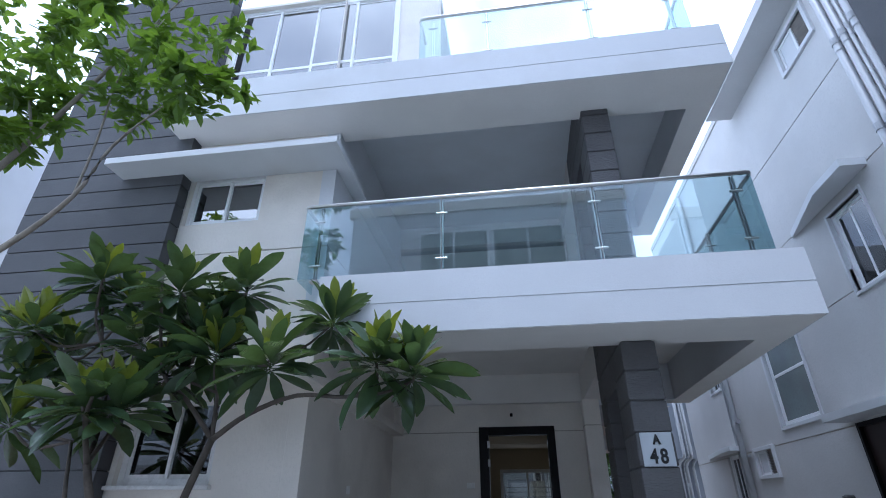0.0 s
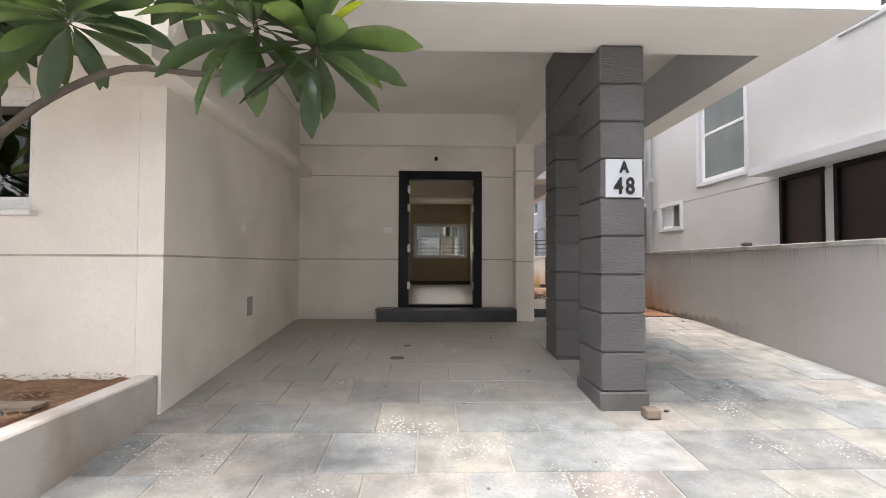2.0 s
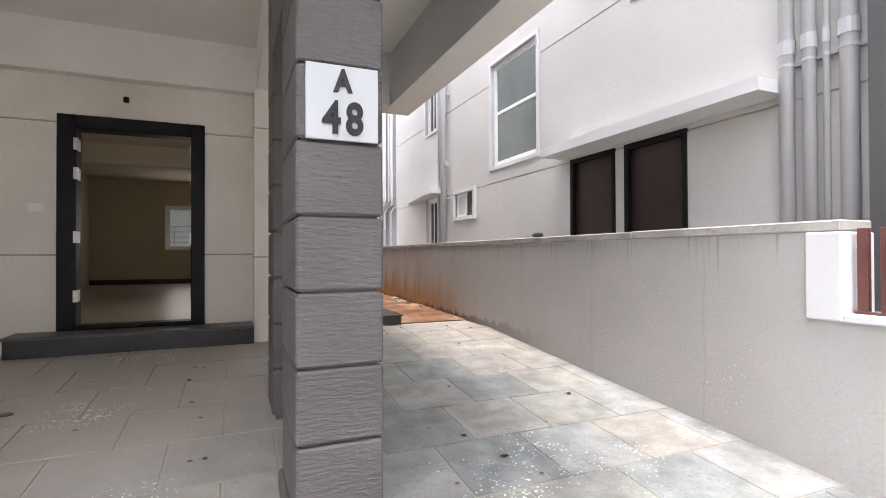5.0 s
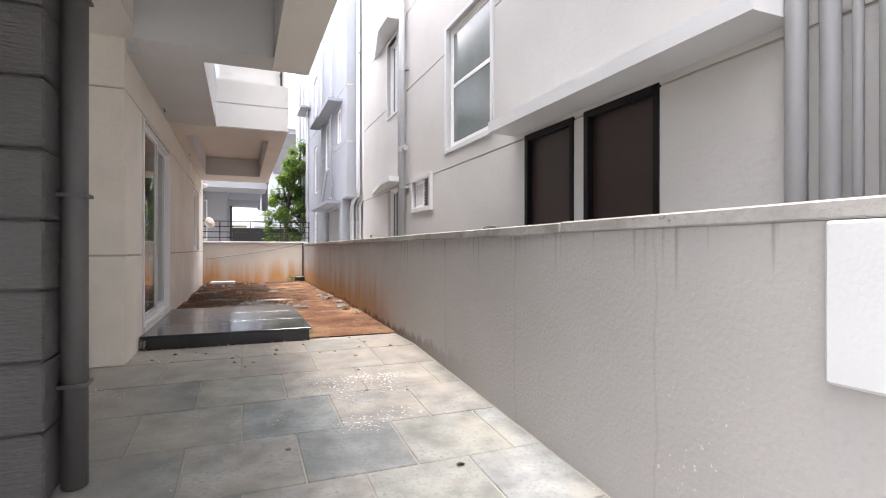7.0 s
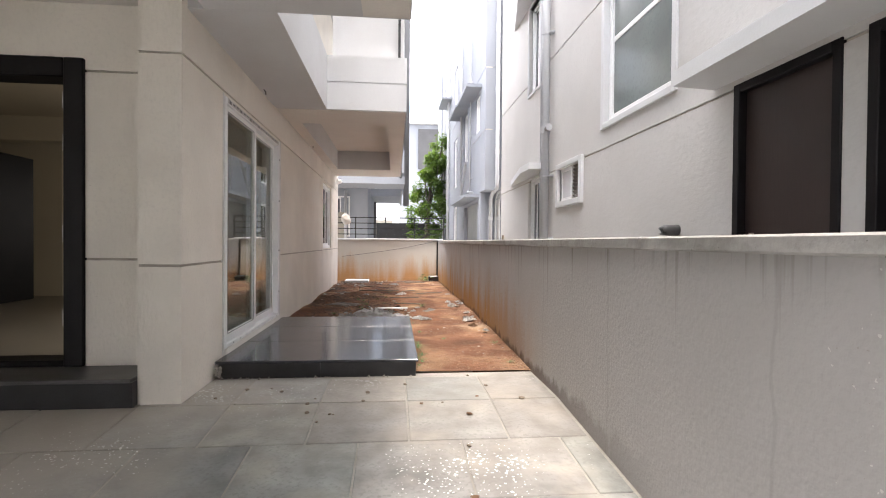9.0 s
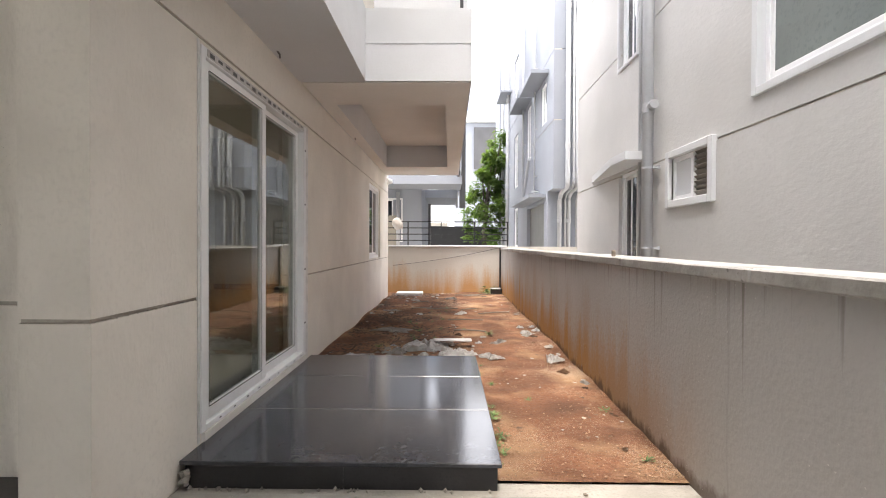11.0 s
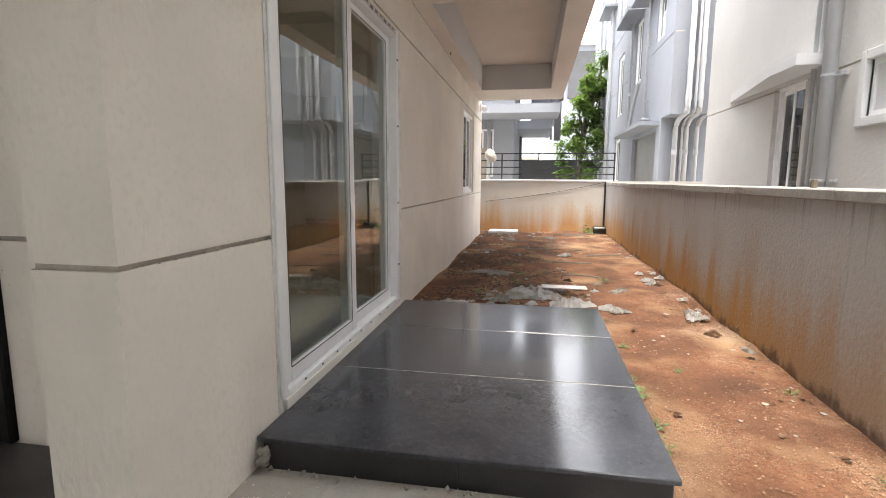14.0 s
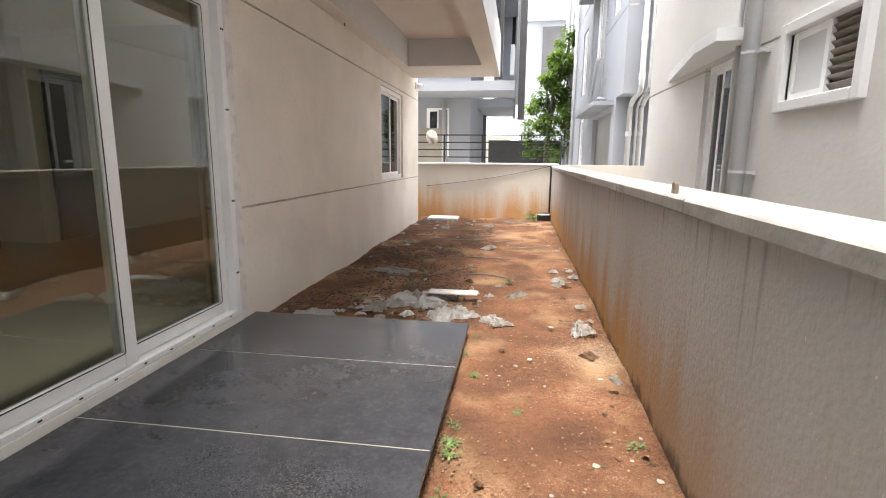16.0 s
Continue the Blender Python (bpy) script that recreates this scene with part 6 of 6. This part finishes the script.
def chip(x, y, z, r, seed):
    """A broken stone chip: a squashed block with knocked corners."""
    bm = bmesh.new()
    bmesh.ops.create_icosphere(bm, subdivisions=1, radius=r)
    for v in bm.verts:
        v.co *= 0.8 + 0.5 * noise.noise(v.co * 30 + Vector((seed, 0, 0)))
        v.co.z = max(v.co.z * 0.55, -r * 0.25)
        v.co += Vector((x, y, z + r * 0.25))
    tagged(mesh_object("stone_chip", bm, BRICKM), "small dusty stone chip lying on the drive", "stone", "stone chips")


crng = random.Random(61)
for k in range(34):
    x, y = (crng.uniform(1.45, 3.7), crng.uniform(8.9, 9.84)) if k < 18 else (crng.uniform(-2.2, 3.8), crng.uniform(3.2, 8.8))
    if 1.0 < x < 1.5 and y < 7.6:
        continue
    chip(x, y, floor_z(y) + 0.003 if y < 9.27 else 0.41, crng.uniform(0.008, 0.028), k * 1.7)


def weed(at, size, n, seed):
    """A low sprawling weed: small rounded leaves on short stalks."""
    r = random.Random(seed)
    bm = bmesh.new()
    for k in range(n):
        a, tilt, l = r.uniform(0, 6.28), r.uniform(0.5, 1.35), size * r.uniform(0.25, 1.0)
        d = Vector((math.cos(a) * math.sin(tilt), math.sin(a) * math.sin(tilt), math.cos(tilt)))
        s = Vector((-math.sin(a), math.cos(a), 0))
        tip = Vector(at) + d * l
        lw = size * r.uniform(0.10, 0.2)
        out = Vector((math.cos(a), math.sin(a), r.uniform(-0.5, 0.4))) * lw
        st_w = s * 0.002
        q = [bm.verts.new(v) for v in (Vector(at) - st_w, Vector(at) + st_w, tip + st_w, tip - st_w)]
        bm.faces.new(q)
        vs = [bm.verts.new(v) for v in (tip, tip + out * 0.5 + s * lw * 0.6, tip + out * 1.3 + s * lw * 0.5, tip + out * 1.8, tip + out * 1.3 - s * lw * 0.5, tip + out * 0.5 - s * lw * 0.6)]
        mid = bm.verts.new(tip + out * 0.9 - Vector((0, 0, lw * 0.15)))
        for i in range(6):
            bm.faces.new((vs[i], vs[(i + 1) % 6], mid))
    tagged(mesh_object("weed", bm, WEED), "small green weed rooted at the soil's edge", "plant", "weeds")


for k in range(22):
    weed_x, weed_y = lrng.uniform(2.0, 2.75), lrng.uniform(13.2, 16.5)
    weed((weed_x, weed_y, soil_z(weed_y)), lrng.uniform(0.03, 0.07), 16, 300 + k)
for k in range(9):
    weed_y = lrng.uniform(10.1, 12.2)
    weed((2.97 + lrng.uniform(0, 0.05), weed_y, soil_z(weed_y)), lrng.uniform(0.03, 0.06), 14, 340 + k)
for k, (x, y, s, n) in enumerate(((3.6, 19.0, 0.26, 30), (3.0, 10.9, 0.07, 12), (3.02, 10.5, 0.08, 12), (3.05, 11.6, 0.06, 9), (3.3, 11.2, 0.05, 8), (3.82, 11.0, 0.07, 10), (3.2, 13.8, 0.12, 10), (2.3, 14.0, 0.08, 14), (2.6, 15.0, 0.08, 12), (1.9, 13.0, 0.07, 12), (3.8, 9.6 + 0.6, 0.06, 9), (2.9, 14.2, 0.06, 9))):
    weed((x, y, soil_z(y)), s * (0.75 if s < 0.2 else 1), 2 * n + 8, 40 + k)

# dry straw and dead grass strewn over the planting bed
straw = bmesh.new()
srng = random.Random(52)
for k in range(2600):
    x, y = srng.uniform(-5.2, -2.58), srng.uniform(3.83, 5.46)
    if noise.noise(Vector((x * 1.5, y * 1.9, 8))) < -0.2:
        continue
    l, w, a = srng.uniform(0.015, 0.06), srng.uniform(0.002, 0.007), srng.uniform(0, 6.28)
    c = Vector((x, y, 0.435 + 0.03 * srng.random()))
    d, e2 = Vector((math.cos(a), math.sin(a), srng.uniform(-0.3, 0.3))) * l, Vector((-math.sin(a), math.cos(a), srng.uniform(-0.3, 0.3))) * w
    q = [straw.verts.new(v) for v in (c - d, c + e2, c + d, c - e2)]
    straw.faces.new((q[0], q[1], q[3]))
    straw.faces.new((q[1], q[2], q[3]))
STRAW = material("dry_straw", (0.30, 0.22, 0.12), 0.85, 0.3, 18, 60, 0.1, 60)
tagged(mesh_object("straw", straw, STRAW), "dry straw and dead grass on the planting bed", "litter", kind="stuff")

# brown leaf litter, coloured dark to paint in the shade below the side balcony
shade_litter = bmesh.new()
mrng = random.Random(41)
for k in range(5200):
    y = 12.4 + 6.6 * mrng.random()
    x = 1.4 + 1.45 * mrng.random() ** 1.4
    if noise.noise(Vector((x * 1.7, y * 1.3, 4))) < -0.28:
        continue
    l, w, a = mrng.uniform(0.015, 0.045), mrng.uniform(0.006, 0.018), mrng.uniform(0, 6.28)
    c = Vector((x, y, soil_z(y) + 0.006 + 0.01 * mrng.random()))
    d, e2 = Vector((math.cos(a), math.sin(a), mrng.uniform(-0.15, 0.3))) * l, Vector((-math.sin(a), math.cos(a), mrng.uniform(-0.2, 0.2))) * w
    q = [shade_litter.verts.new(v) for v in (c - d, c + e2, c + d, c - e2)]
    shade_litter.faces.new((q[0], q[1], q[3]))
    shade_litter.faces.new((q[1], q[2], q[3]))
SHADELITTER = material("leaf_litter_and_balcony_shade", (0.075, 0.042, 0.025), 0.85, 0.3, 18, 60, 0.2, 60)
tagged(mesh_object("leaf_litter", shade_litter, SHADELITTER), "dark rotting leaf litter that deepens the balcony's shade on red soil", "litter", kind="stuff")

# loose grit over the soil
grit = bmesh.new()
for k in range(4200):
    y = 10.0 + 9.2 * rng.random() ** 1.4
    x = rng.choice((rng.uniform(1.4, 3.9), rng.uniform(2.95, 3.9), 3.92 - 0.25 * rng.random() ** 2))
    if x < 2.98 and y < 12.28:
        continue
    r = rng.uniform(0.003, 0.009) * (1.3 if rng.random() < 0.05 else 1)
    c = Vector((x, y, soil_z(y) + 0.006))
    vs = [grit.verts.new(c + Vector((r * math.cos(t) * rng.uniform(0.7, 1.2), r * math.sin(t) * rng.uniform(0.7, 1.2), 0))) for t in (0, 1.57, 3.14, 4.71)]
    top = grit.verts.new(c + Vector((0, 0, r * 0.8)))
    for t in range(4):
        grit.faces.new((vs[t], vs[(t + 1) % 4], top))
GRIT = material("mixed_grit", (0.36, 0.225, 0.14), 0.95, 0.3, 40, 90, 0.2, 60)
tagged(mesh_object("grit", grit, GRIT), "pale and brown grit scattered over the red soil", "gravel", kind="stuff")

# wire sagging along the rear wall, bulkhead light at the house corner
bm = tube(bmesh.new(), smooth_path([(1.36, 19.285, 1.12), (2.0, 19.285, 1.20), (2.8, 19.285, 1.32), (3.5, 19.285, 1.46), (3.95, 19.28, 1.57)], 4), 0.006, 5)
tagged(mesh_object("wire", bm, PIPESHADEGREY, True), "thin grey wire sagging along the rear wall", "cable")
bl = empty("bulkhead_light", (1.36, 18.3, 3.0), "small white bulkhead light on the house corner", "lamp")
part("base", boxes((1.331, 1.36, 18.2, 18.4, 2.93, 3.07), bevel=0.01), SWITCH, bl)
part("cover", tube(bmesh.new(), [(1.36, 18.3, 3.0), (1.42, 18.3, 3.0), (1.45, 18.3, 3.0)], [0.06, 0.055, 0.03], 14), UPVC, bl, "", True)

# cloth bundle on the rear railing
bm = bmesh.new()
bmesh.ops.create_icosphere(bm, subdivisions=3, radius=0.13)
for v in bm.verts:
    v.co *= 1 + 0.35 * noise.noise(v.co * 9)
    v.co.z *= 1.1
    v.co += Vector((1.45, 19.43, 2.12))
tagged(mesh_object("cloth_bundle", bm, WRAPPER, True), "grey-white rag bundle hung over the railing", "cloth")

# conduit stubs on the side wall
for k, (y, z) in enumerate(((14.24, 3.09), (11.17, 3.08))):
    bm = bmesh.new()
    tube(bm, [(1.32, y, z + 0.03), (1.37, y + 0.01, z + 0.03), (1.39, y + 0.03, z), (1.385, y + 0.05, z - 0.02)], 0.008, 6)
    tagged(mesh_object("cable_stub", bm, PIPESHADEGREY, True), "short capped cable end sticking out of the stucco wall", "cable")
tagged(mesh_object("bulb_holder", boxes((-0.225, -0.175, 9.535, 9.582, 2.97, 3.03), bevel=0.008), BLACKFRAME), "small black bulb holder above the doorway", "lamp holder")
# column pipe
cp = empty("column_pipe", (1.50, 7.2, 0.26), "grey-painted rain pipe clamped to the rear column", "pipe")
bm = tube(bmesh.new(), [(1.51, 7.2, 0.26), (1.51, 7.2, 3.1)], 0.055, 14)
part("pipe", bm, PIPESHADEGREY, cp, "", True)
for z in (0.75, 1.65, 2.6):
    part("clamp", boxes((1.45, 1.572, 7.138, 7.262, z - 0.008, z + 0.008)), PIPESHADEGREY, cp)

# ---- paving slabs ----
def slab_mesh(w, d):
    bm = boxes((0, w, 0, d, -0.03, 0.0), bevel=0.004)
    me = bpy.data.meshes.new("paving_slab")
    bm.to_mesh(me)
    bm.free()
    me.materials.append(STONE)
    return me


SLABS = {}


def lay_slab(x0, x1, y, d):
    key = (round(x1 - x0, 2), round(d, 2))
    if key not in SLABS:
        SLABS[key] = slab_mesh(key[0] - 0.011, key[1] - 0.011)
    ob = new("paving_slab", SLABS[key])
    slope = math.atan(0.0755) if y < 9.2 else 0.0
    ob.parent = pavement
    ob.matrix_basis = Matrix.Translation((x0, y, floor_z(y) + 0.001 + 0.003 * rng.random())) @ Matrix.Rotation(slope + rng.uniform(-0.002, 0.002), 4, "X") @ Matrix.Rotation(rng.uniform(-0.003, 0.003), 4, "Y")


y, row = 9.23 - 0.5865, 0
lay_rows = [(9.235, 0.6, -0.10)]
while y > -1.15:
    lay_rows.append((y, 0.5865, -0.10 if row % 2 == 0 else 0.20))
    y -= 0.5865
    row += 1
for y, d, off in lay_rows:
    xs = sorted({-2.40, 3.92, *[round(off + 0.59 * k, 3) for k in range(-5, 8) if -2.35 < off + 0.59 * k < 3.87]})
    for a, b2 in zip(xs, xs[1:]):
        lay_slab(a, b2, y, d)
